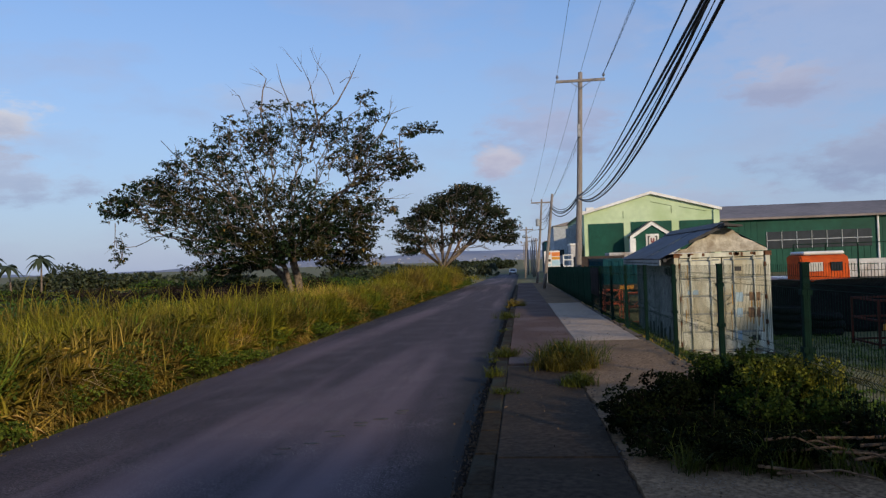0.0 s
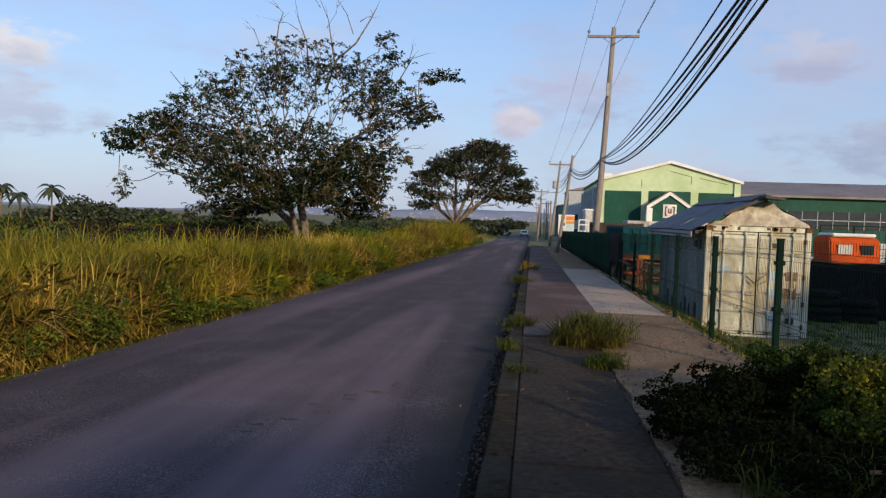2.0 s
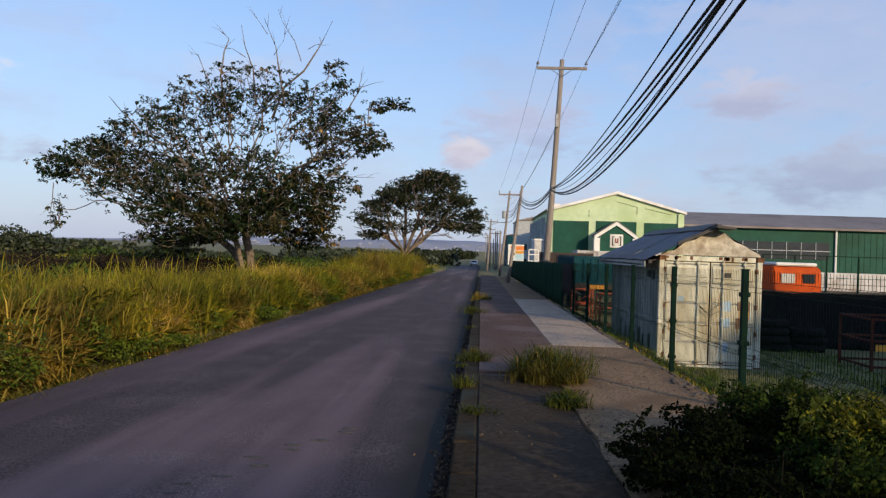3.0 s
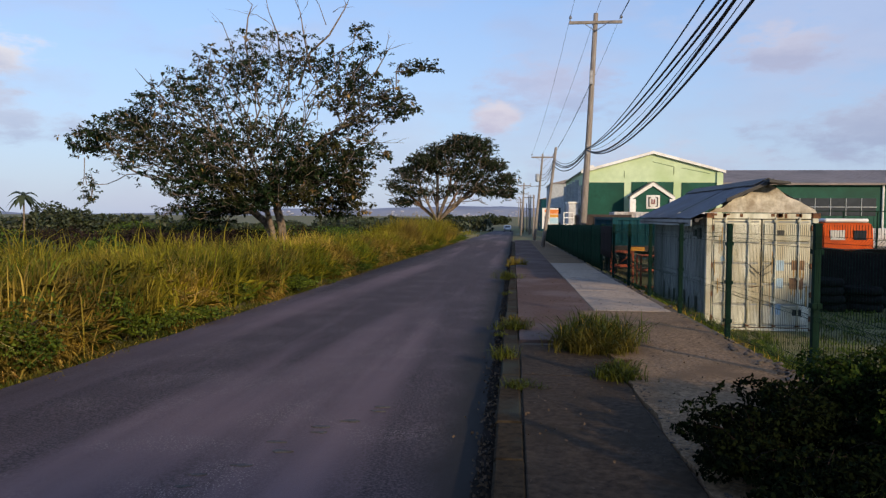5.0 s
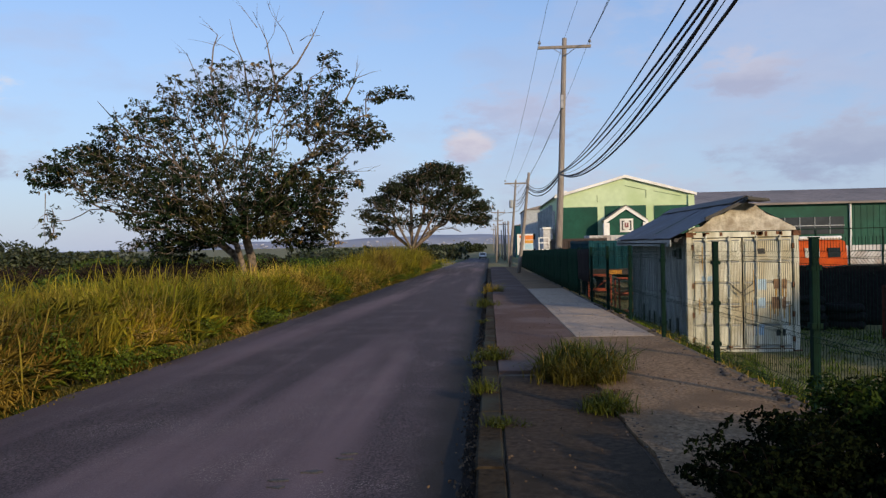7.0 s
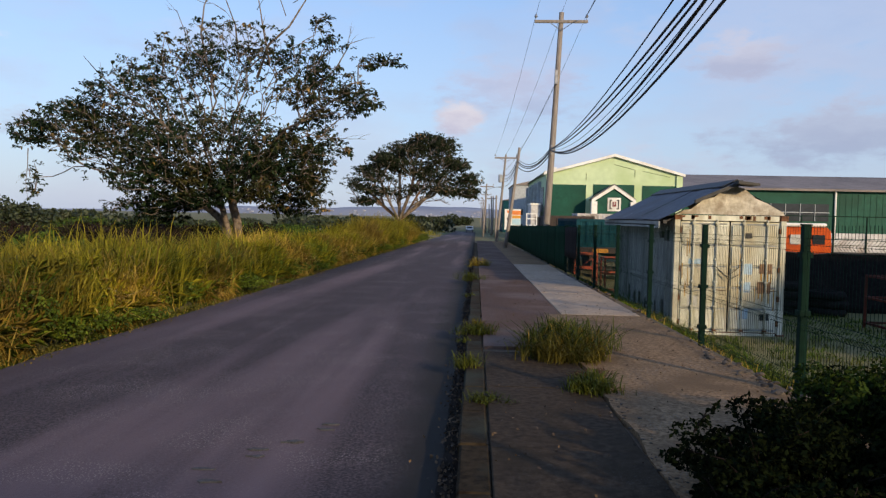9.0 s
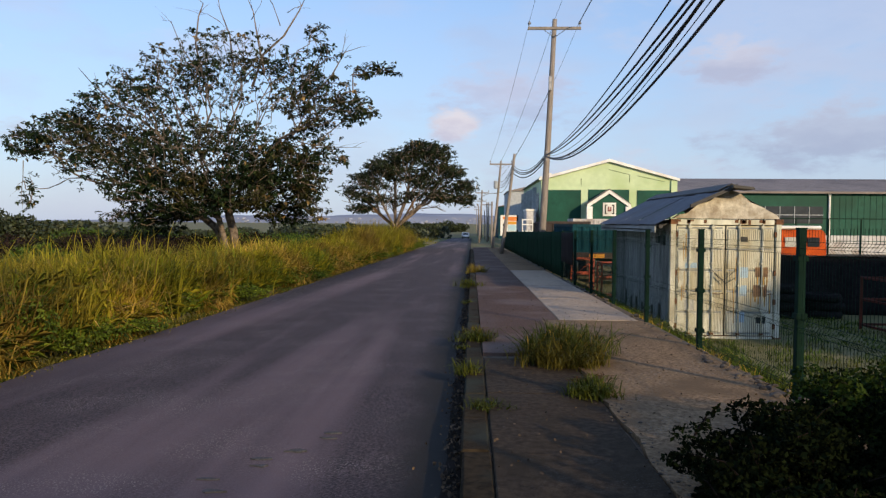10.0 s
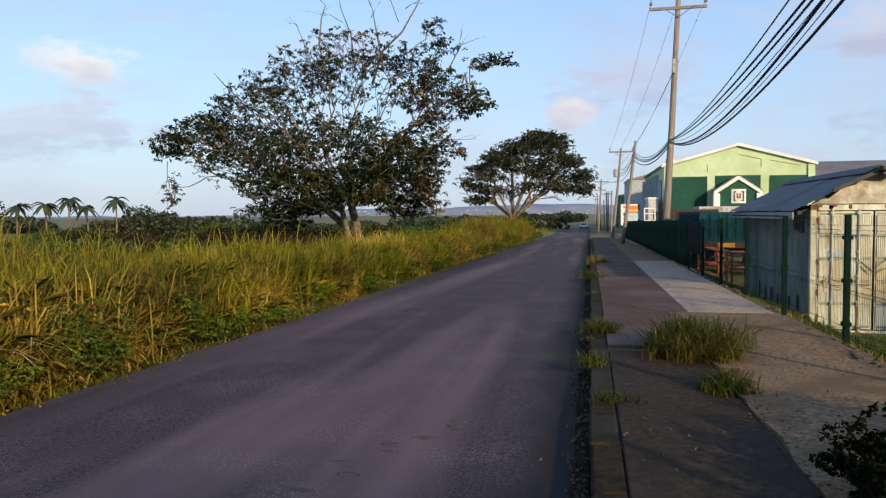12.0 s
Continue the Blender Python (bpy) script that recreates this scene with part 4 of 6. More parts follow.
def crate_frame(x0, y0, z0, w, d, h, label="orange-red open steel stillage frame on the yard ground", mat="redorange"):
    t = thing("steel_stillage", label, "stillage", (x0 + w / 2, y0 + d / 2, z0), "stillages")
    for x in (x0, x0 + w - 0.06):
        for y in (y0, y0 + d - 0.06):
            part("post", B(x, x + 0.06, y, y + 0.06, z0, z0 + h), mat, t)
    for z in (z0 + 0.1, z0 + h * 0.55, z0 + h - 0.06):
        for y in (y0 + 0.002, y0 + d - 0.058):
            part("cross_rail", B(x0 + 0.06, x0 + w - 0.06, y, y + 0.055, z, z + 0.055), mat, t)
        for x in (x0 + 0.002, x0 + w - 0.058):
            part("cross_rail", B(x, x + 0.055, y0 + 0.06, y0 + d - 0.06, z + 0.001, z + 0.054), mat, t)
    part("brace", T([(x0 + 0.05, y0 + 0.03, z0 + h * 0.55), (x0 + w - 0.05, y0 + 0.03, z0 + h - 0.05)], 0.02, 6), mat, t)
    return t


crate_frame(5.0, 28.2, YG(28) - 0.02, 0.85, 0.9, 1.3)
crate_frame(4.3, 29.8, YG(30) - 0.02, 0.75, 0.9, 1.3)

# orange truck and the things beside it
def truck(x, y, g):
    t = thing("cab_truck", "orange truck cab with white roof and dark windows", "truck", (x, y, g))
    body = bmesh.new()
    prism(body, [(y, g + 0.5), (y, g + 1.45), (y + 0.12, g + 2.15), (y + 0.3, g + 2.3), (y + 2.0, g + 2.32), (y + 2.1, g + 2.2), (y + 2.1, g + 0.5)], "x", x - 1.15, x + 1.15)
    bmesh.ops.bevel(body, geom=body.edges[:], offset=0.07, segments=2, affect="EDGES")
    part("cab", body, "orange", t)
    roof_b = B(x - 1.0, x + 1.0, y + 0.2, y + 2.0, g + 2.325, g + 2.5, bevel=0.06)
    part("roof_panel", roof_b, "white", t)
    for xa, xb in ((x - 0.8, x - 0.15), (x + 0.25, x + 0.8)):
        part("window", B(xa, xb, y - 0.012, y + 0.1, g + 1.5, g + 1.95), "glass" if xa > x else "greylabel", t)
    part("bumper", B(x - 1.15, x + 1.15, y - 0.12, y - 0.01, g + 0.45, g + 0.7, bevel=0.02), "white", t)
    part("chassis", B(x - 0.5, x + 0.5, y + 0.2, y + 6.0, g + 0.5, g + 0.7), "dark", t)
    part("load_bed", B(x - 1.15, x + 1.15, y + 2.3, y + 6.2, g + 0.9, g + 1.1), "white", t)
    for yy in (y + 0.9, y + 4.8):
        for xx in (x - 1.12, x + 0.86):
            wheel(t, xx, yy, g + 0.45, 0.45, 0.26)
    return t


truck(16.2, 38.0, YG(38))
truck(13.6, 43.5, YG(43))
rusty = container_box("open_skip", "faded red-orange steel skip standing in the yard", 9.6, 11.2, 34.0, 36.6, YG(34), 1.45, "redorange")


def tyre_stack(x, y, n):
    z = YG(y) - 0.02
    for i in range(n):
        t = bmesh.new()
        seg, rr = 16, 0.12
        dx, dy = R.uniform(-0.05, 0.05), R.uniform(-0.05, 0.05)
        rings = []
        for k in range(seg):
            a = 2 * math.pi * k / seg
            rings.append([t.verts.new((x + dx + math.cos(a) * (0.42 + rr * math.cos(b)), y + dy + math.sin(a) * (0.42 + rr * math.cos(b)), z + 0.12 + 0.118 * math.sin(b))) for b in [2 * math.pi * q / 7 for q in range(7)]])
        for k in range(seg):
            for q in range(7):
                t.faces.new((rings[k][q], rings[(k + 1) % seg][q], rings[(k + 1) % seg][(q + 1) % 7], rings[k][(q + 1) % 7]))
        tagged(part("tyre", t, "black", smooth=True), "old black truck tyre in a stack", "tyre", group="stacked tyres")
        z += 0.237


for x, y, n in ((9.4, 24.0, 4), (10.5, 24.1, 3), (9.3, 25.5, 5), (10.3, 25.8, 6), (11.3, 26.0, 6), (12.3, 26.2, 6), (13.3, 26.3, 6), (9.8, 26.8, 6), (10.9, 27.0, 6), (12.0, 27.2, 6), (13.1, 27.4, 6), (14.3, 26.4, 6), (8.6, 27.2, 5), (15.3, 26.6, 6)):
    tyre_stack(x, y, n)
big_stillage = crate_frame(10.2, 20.0, YG(20) - 0.02, 2.4, 1.6, 1.32, "rusty red-brown steel stillage standing before the tyres", "redrust")
part("reflector_plate", B(10.3, 10.9, 19.97, 19.995, -0.42, -0.26), "amber", big_stillage, "amber reflector plate")

# added black sheet that stands in for the shade on the stacked tyres
tv, tf = [], []
for a in range(41):
    for b in range(9):
        x, f = 9.1 + 7.6 * a / 40, b / 8
        z = YG(25) + (0.72 + 0.06 * noise.noise((x, 0, 7)) - YG(25)) * f
        tv.append((x, 24.95 + 0.3 * (1 - f) * noise.noise((x * 1.2, 1, 3)) - 0.25 * (1 - f) + 0.05 * noise.noise((x * 4, f * 3, 2)), z))
for a in range(40):
    for b in range(8):
        tf.append((a * 9 + b, (a + 1) * 9 + b, (a + 1) * 9 + b + 1, a * 9 + b + 1))
shade_sheet = tagged(mesh_of("tarpaulin", tv, tf, "black", smooth=True), "added black sheet standing in for the shade over stacked tyres", "tarpaulin")
part("hem_rope", T([(9.1 + 0.38 * k, 24.93, 0.74 + 0.06 * noise.noise((9.1 + 0.38 * k, 0, 7))) for k in range(21)], 0.02, 6), "dark", shade_sheet, smooth=True)
tk = shade_sheet.modifiers.new("thick", "SOLIDIFY")
tk.thickness = 0.01

# low white truck bed with a dark tubular frame over it, at the back
bed = thing("truck_bed", "long white truck bed with a dark green tube frame", "truck bed", (24, 46.5, YG(46)))
for z0, z1 in ((-0.05, 0.32), (0.36, 0.7), (0.74, 1.05)):
    part("side_board", B(17.7, 31.0, 46.46, 46.52, z0, z1, bevel=0.008), "greywhite", bed)
part("bed_floor", B(17.7, 31.0, 46.53, 48.6, -0.2, -0.06), "dark", bed)
for k in range(8):
    x = 17.7 + k * 1.88
    part("post", B(x, x + 0.07, 46.4, 46.455, -0.2, 2.0), "fence", bed)
part("top_tube", B(17.7, 31.0, 46.4, 46.45, 2.004, 2.06), "fence", bed)
for x in (18.6, 19.9, 28.0, 29.3):
    wheel(bed, x, 46.9, YG(46) + 0.45, 0.45, 0.28)
for x in (18.8, 22.5, 26.5, 30.2):
    part("leg", B(x, x + 0.12, 47.2, 47.3, YG(47) - 0.05, -0.204), "dark", bed)

# ---- buildings ----
GY = 66.0
gab = thing("gabled_building", "pale green gabled building with deep green panels and white trim", "building", (12.3, 75, -1.5))
gx0, gx1, gpx, gpz, gez, gb = 6.55, 18.1, 12.35, 7.05, 5.45, -1.6
part("front_wall", prism(bmesh.new(), [(gx0, gb), (gx1, gb), (gx1, gez), (gpx, gpz), (gx0, gez)], "y", GY, GY + 0.3), "limegreen", gab)
for x in (gx0, gx1 - 0.3):
    part("side_wall", B(x, x + 0.3, GY + 0.3, GY + 21, gb, gez - 0.02), "limegreen", gab)
part("back_wall", prism(bmesh.new(), [(gx0, gb), (gx1, gb), (gx1, gez), (gpx, gpz), (gx0, gez)], "y", GY + 21, GY + 21.3), "limegreen", gab)
for ex, sgn in ((gx0 - 0.25, -1), (gx1 + 0.25, 1)):
    part("roof_slope", prism(bmesh.new(), [(gpx, gpz + 0.14), (ex, gez + 0.07), (ex, gez + 0.02), (gpx, gpz + 0.05)], "y", GY - 0.2, GY + 21.5), "hallroof", gab)
    part("barge_board", prism(bmesh.new(), [(gpx, gpz + 0.18), (ex, gez + 0.12), (ex, gez - 0.1), (gpx, gpz - 0.06)], "y", GY - 0.28, GY - 0.2), "white", gab, "white gable trim")
for xa, xb, zt in ((gx0 + 0.35, 9.98, 4.55), (10.6, 14.1, 4.6), (14.78, 17.72, 4.55)):
    part("cladding_panel", B(xa, xb, GY - 0.06, GY - 0.004, 0.6, zt), "deepgreen", gab, "deep green wall panel")
part("pilaster", B(gx1 - 0.45, gx1 + 0.06, GY - 0.16, GY - 0.005, gb, gez - 0.05), "limegreen", gab)
for x, za, zb in ((9.95, 4.95, 5.55), (14.1, 5.25, 5.9)):
    part("joint_shade_line", B(x, x + 0.05, GY - 0.03, GY - 0.004, za, zb), "groove", gab)
# shadow lines of the wall recess, drawn as darker slanting strips
for xa, za, xb, zb in ((12.35, 6.35, 14.1, 5.92), (14.78, 5.82, 17.1, 5.33)):
    part("joint_shade_line", prism(bmesh.new(), [(xa, za), (xb, zb), (xb, zb - 0.045), (xa, za - 0.045)], "y", GY - 0.03, GY - 0.004), "groove", gab)
# entrance porch with its own small gable
porch_y = GY - 1.6
part("porch_gable", prism(bmesh.new(), [(10.45, 3.15), (12.1, 4.25), (13.7, 3.15), (13.7, 1.0), (10.45, 1.0)], "y", porch_y, porch_y + 1.59), "deepgreen", gab)
for ex in (10.25, 13.9):
    part("porch_trim", prism(bmesh.new(), [(12.1, 4.55), (ex, 3.3), (ex, 2.98), (12.1, 4.2)], "y", porch_y - 0.15, porch_y - 0.004), "white", gab, "white porch trim")
    part("porch_roof", prism(bmesh.new(), [(12.1, 4.58), (ex, 3.33), (ex, 3.29), (12.1, 4.52)], "y", porch_y - 0.2, porch_y + 1.6), "hallroof", gab)
for x in (10.2, 13.45):
    part("porch_column", B(x, x + 0.5, porch_y - 0.2, porch_y + 0.3, -1.6, 3.1, bevel=0.02), "white", gab)
def sign_piece(name, xa, xb, za, zb, mat, parent, off=0.0, label=""):
    k = 1.22
    return part(name, B(11.58 + (xa - 11.95) * k, 11.58 + (xb - 11.95) * k, porch_y - 0.06 - off, porch_y - 0.004 - off * 1.4, 2.3 + (za - 2.5) * 1.13, 2.3 + (zb - 2.5) * 1.13), mat, parent, label)


sign = sign_piece("sign_board", 11.95, 12.85, 2.5, 3.5, "white", gab, 0.0, "square white sign with a dark red mark")
for xa, xb, za, zb in ((12.08, 12.15, 2.65, 3.35), (12.08, 12.24, 2.65, 2.72), (12.08, 12.24, 3.28, 3.35), (12.65, 12.72, 2.65, 3.35), (12.56, 12.72, 2.65, 2.72), (12.56, 12.72, 3.28, 3.35)):
    sign_piece("sign_bar", xa, xb, za, zb, "dark", sign, 0.043)
for xa, xb, za, zb in ((12.28, 12.52, 2.85, 2.95), (12.28, 12.36, 2.96, 3.2), (12.44, 12.52, 2.96, 3.2)):
    sign_piece("sign_bar", xa, xb, za, zb, "redmark", sign, 0.043)
for k in range(5):
    y = GY + 2 + k * 3.8
    w = part("window", B(gx0 - 0.05, gx0 - 0.004, y, y + 2.2, 2.2, 4.4), "glass", gab)
    for q in (0.0, 1.06, 2.12):
        part("mullion", B(gx0 - 0.09, gx0 - 0.052, y + q, y + q + 0.08, 2.2, 4.4), "white", w)
    part("wall_fin", B(gx0 - 0.35, gx0 - 0.004, y + 2.6, y + 3.0, gb, 5.0), "greywall", gab)
for k in range(3):
    part("roof_unit", B(gx0 + 0.6 + k * 0.1, gx0 + 1.3 + k * 0.1, GY + 4 + k * 5, GY + 5 + k * 5, 5.5, 6.3), "white", gab)

annex = part("annex", B(5.35, gx0 - 0.36, GY + 0.8, GY + 4.4, gb, 2.75, bevel=0.02), "greywhite", gab, "pale grey annex with a dark doorway")
part("doorway", B(5.75, 6.1, GY + 0.74, GY + 0.796, gb, 1.7), "dark", annex)
part("roof_edge", B(5.3, gx0 - 0.36, GY + 0.74, GY + 4.45, 2.755, 2.9), "white", annex)
part("parapet", B(gx0 - 0.1, gx0 + 0.25, GY + 0.5, GY + 20, gez - 0.02, gez + 0.22), "limegreen", gab)

hall = thing("long_hall", "long deep green hall with grey metal roof and window band", "building", (40, 85, -1.5))
HY = 72.0
part("front_wall", B(18.6, 75, HY, HY + 0.3, -1.6, 4.75), "deepgreen", hall)
part("side_wall", B(18.6, 18.9, HY + 0.3, HY + 20, -1.6, 4.75), "deepgreen", hall)
part("side_wall", B(74.7, 75, HY + 0.3, HY + 20, -1.6, 4.75), "deepgreen", hall)
part("back_wall", B(18.6, 75, HY + 20, HY + 20.3, -1.6, 4.75), "deepgreen", hall)
part("roof_slope", prism(bmesh.new(), [(HY - 0.4, 4.72), (HY + 10, 6.55), (HY + 10, 6.6), (HY - 0.4, 4.8)], "x", 18.3, 75.3), "hallroof", hall)
part("roof_slope", prism(bmesh.new(), [(HY + 20.6, 4.72), (HY + 10, 6.55), (HY + 10, 6.6), (HY + 20.6, 4.8)], "x", 18.3, 75.3), "hallroof", hall)
part("gutter", B(18.3, 75.3, HY - 0.5, HY - 0.402, 4.6, 4.78), "hallroof", hall)
for k in range(110):
    x = 18.4 + k * 0.52
    part("roof_seam", prism(bmesh.new(), [(HY - 0.38, 4.805), (HY + 9.9, 6.59), (HY + 9.9, 6.605), (HY - 0.38, 4.82)], "x", x, x + 0.05), "hallroof", hall)
for k in range(7):
    x = 24.05 + k * 1.35
    wdw = part("window", B(x, x + 1.25, HY - 0.05, HY - 0.004, 1.8, 3.4), "glass", hall)
    part("window_frame", B(x - 0.05, x + 0.0, HY - 0.1, HY - 0.052, 1.8, 3.4), "greywall", wdw)
    part("window_frame", B(x - 0.05, x + 1.3, HY - 0.1, HY - 0.052, 2.57, 2.64), "greywall", wdw)
for x in (33.95, 57.0):
    part("downpipe", T([(x, HY - 0.12, -1.5), (x, HY - 0.12, 4.6)], 0.1, 8), "white", hall, "white downpipe")
for k in range(100):
    x = 18.7 + k * 0.56
    part("cladding_rib", B(x, x + 0.05, HY - 0.03, HY - 0.003, -1.5, 1.75 if 23.5 < x < 33.6 else 4.58), "deepgreen", hall)

# both buildings stand well back from the yard
for b in (gab, hall):
    k = 1.6
    b.location = Vector((0.56, 3.46, 1.63)) + k * (b.location - Vector((0.56, 3.46, 1.63)))
    b.scale = (k, k, k)
# unseen tall block added far behind the start of the walk, whose soft shadow lies over the near road and pavement
rear = thing("rear_shade_block", "unseen tall pale block added far behind the walk to cast shade", "building", (33, -33, -0.4))
part("wall", B(21.6, 48.0, -41, -26, -0.6, 12.8), "coat", rear)
part("roof", prism(bmesh.new(), [(-41.2, 12.804), (-25.9, 12.804), (-34, 13.0)], "x", 21.5, 48.1), "hallroof", rear)

# unseen block added out of view on the right, to shade the yard
rear = thing("yard_shade_block", "unseen tall plain block added right of the walk to shade the yard", "building", (32, -1, -0.6))
part("wall", B(24.8, 40, -6, 2, -0.6, 9.6), "coat", rear)
part("roof", prism(bmesh.new(), [(-6.2, 9.604), (2.2, 9.604), (-2, 9.9)], "x", 24.7, 40.1), "hallroof", rear)

# buildings farther along the road
def block(name, label, x0, x1, y0, y1, z1, mat, roofm="hallroof", rows=1, cols=4):
    g = gz(y0) - 0.4
    t = thing(name, label, "building", ((x0 + x1) / 2, (y0 + y1) / 2, g))
    part("wall_block", B(x0, x1, y0, y1, g, z1), mat, t)
    part("roof", prism(bmesh.new(), [(x0 - 0.3, z1 + 0.004), (x1 + 0.3, z1 + 0.004), ((x0 + x1) / 2, z1 + 1.0)], "y", y0 - 0.3, y1 + 0.3), roofm, t)
    for r in range(rows):
        for c in range(cols):
            w = (x1 - x0) / cols
            part("window", B(x0 + c * w + w * 0.25, x0 + c * w + w * 0.75, y0 - 0.05, y0 - 0.004, g + 1.2 + r * 3, g + 2.4 + r * 3), "glass", t)
            part("window", B(x0 - 0.05, x0 - 0.004, y0 + 1 + c * 3, y0 + 2.4 + c * 3, g + 1.2 + r * 3, g + 2.4 + r * 3), "glass", t)


block("office_building", "grey and teal two-storey building beyond the gabled one", 8.0, 16, 150, 170, 8.2, "greywall", rows=2, cols=3)
block("warehouse", "low grey warehouse far along the road", 7.5, 16, 190, 215, 6.0, "teal", cols=3)
# advertising panel by the road
sg = thing("roadside_sign", "orange and pale blue advertising board on two posts", "sign", (4.6, 80, gz(80)))
for x in (3.85, 5.15):
    part("post", B(x, x + 0.1, 80.12, 80.22, gz(80) - 0.3, 2.4), "steel", sg)
part("board", B(3.6, 5.3, 80.0, 80.1, 0.3, 2.5), "white", sg)
for xa, xb, za, zb, m in ((4.4, 5.3, 2.75, 3.4, "sign_o"), (4.4, 5.3, 2.2, 2.65, "amber"), (4.4, 5.3, 1.2, 2.1, "sign_b"), (3.85, 4.3, 1.2, 1.5, "sign_b"), (3.85, 4.3, 3.0, 3.4, "sign_o"), (3.85, 4.3, 1.9, 2.3, "dark")):
    part("panel", B(xa, xb, 79.985, 79.998, 0.3 + (za - 0.4) * 0.68, 0.3 + (zb - 0.4) * 0.68), m, sg)
frame_w = thing("goods_rack", "white steel goods rack behind the green fence", "rack", (4.8, 58, -1.2))
for x in (4.35, 5.1):
    part("post", B(x, x + 0.08, 58, 58.08, -1.2, 1.95), "white", frame_w)
for z in (1.0, 1.5, 1.88):
    part("bar", B(4.43, 5.1, 58.005, 58.075, z, z + 0.08), "white", frame_w)

# ---- parked car on the road ----
def car(x, y, s=1.0):
    g = gz(y) - 0.13
    t = thing("car", "small white car on the road far ahead", "car", (x, y, g))
    b = bmesh.new()
    prism(b, [(y - 2, g + 0.3), (y - 2, g + 0.85), (y - 1.7, g + 0.95), (y - 1.3, g + 1.42), (y + 0.5, g + 1.45), (y + 1.2, g + 0.95), (y + 2, g + 0.8), (y + 2, g + 0.3)], "x", x - 0.82, x + 0.82)
    bmesh.ops.bevel(b, geom=b.edges[:], offset=0.05, segments=1, affect="EDGES")
    part("body", b, "white", t)
    part("rear_window", prism(bmesh.new(), [(y - 1.7, g + 0.98), (y - 1.38, g + 1.36), (y - 1.36, g + 1.36), (y - 1.68, g + 0.96)], "x", x - 0.62, x + 0.62), "glass", t)
    bmesh_w = part("bumper", B(x - 0.8, x + 0.8, y - 2.06, y - 2.004, g + 0.35, g + 0.55), "dark", t)
    for dx in (-0.84, 0.64):
        for dy in (-1.25, 1.25):
            wheel(t, x + dx, y + dy, g + 0.3, 0.3, 0.2)
    for dx in (-0.7, 0.5):
        part("tail_light", B(x + dx, x + dx + 0.2, y - 2.03, y - 2.003, g + 0.65, g + 0.8), "redmark", t)


car(-0.9, 168)

# ---- trees ----
def grow(trunks, targets, rng, step=0.6, bend=0.35):
    """Branches from trunk polylines to each target: every target joins the nearest node already grown. Returns nodes, parents, loads, ends."""
    size = 60000
    pos, dep = np.zeros((size, 3)), np.zeros(size)
    parent, count = [], 0
    for line in trunks:
        last = -1
        for p in line:
            pos[count] = p
            dep[count] = 0 if last < 0 else dep[last] + np.linalg.norm(pos[count] - pos[last])
            parent.append(last)
            last = count
            count += 1
    start = np.array(trunks[0][-1], float)
    low = pos[0][2] + 0.5 * (start[2] - pos[0][2])
    dep[:count][pos[:count, 2] < low] += 50
    order = sorted(range(len(targets)), key=lambda i: np.linalg.norm(targets[i] - start))
    ends = []
    for i in order:
        t = targets[i]
        arr = pos[:count]
        d = np.linalg.norm(arr - t, axis=1)
        back = int(np.argmin(d + 0.42 * dep[:count] + 0.6 * np.maximum(0, arr[:, 2] - t[2] - 0.3)))
        a = pos[back].copy()
        dist = np.linalg.norm(t - a)
        n = max(1, int(dist / step))
        last = back
        off = rng.normal(size=3) * bend * min(dist, 3) * 0.35
        for k in range(1, n + 1):
            f = k / n
            p = a + (t - a) * f + off * math.sin(math.pi * f) + rng.normal(size=3) * 0.035
            p[2] += 0.1 * dist * math.sin(math.pi * f)
            pos[count] = p
            parent.append(last)
            dep[count] = dep[last] + np.linalg.norm(p - pos[last])
            last = count
            count += 1
        ends.append((i, last))
    load = np.zeros(count)
    for i, e in ends:
        k = e
        while k >= 0:
            load[k] += 1
            k = parent[k]
    return pos[:count], parent, load, ends


def limbs(nodes, parent, radius, sides_big=7, thin=0.0):
    verts, faces = [], []
    for k, p in enumerate(parent):
        if p < 0:
            continue
        a, b = Vector(nodes[p]), Vector(nodes[k])
        ra, rb = float(min(radius[p], radius[k] * 1.5)), float(radius[k])
        if rb < thin:
            continue
        d = (b - a)
        if d.length < 1e-4:
            continue
        d.normalize()
        u = d.orthogonal().normalized()
        v = d.cross(u)
        n = sides_big if rb > 0.06 else 4
        s = len(verts)
        for c, r in ((a - d * ra * 0.2, ra), (b + d * rb * 0.2, rb)):
            verts += [c + r * (u * math.cos(2 * math.pi * q / n) + v * math.sin(2 * math.pi * q / n)) for q in range(n)]
        for q in range(n):
            faces.append((s + q, s + (q + 1) % n, s + n + (q + 1) % n, s + n + q))
    return [tuple(v) for v in verts], faces


def in_blobs(blobs, rng, gap=0.0):
    out = []
    for cx, cz, rx, rz, cy, ry, n in blobs:
        k = 0
        while k < n:
            p = rng.uniform(-1, 1, 3)
            q = np.linalg.norm(p)
            if q > 1 or q < 0.25:
                continue
            w = np.array((cx + p[0] * rx, cy + p[1] * ry, cz + p[2] * rz))
            if gap and noise.noise(Vector(w) * 0.8) < gap:
                if rng.rand() < 0.8:
                    k += 0.1
                    continue
            out.append(w)
            k += 1
    return out


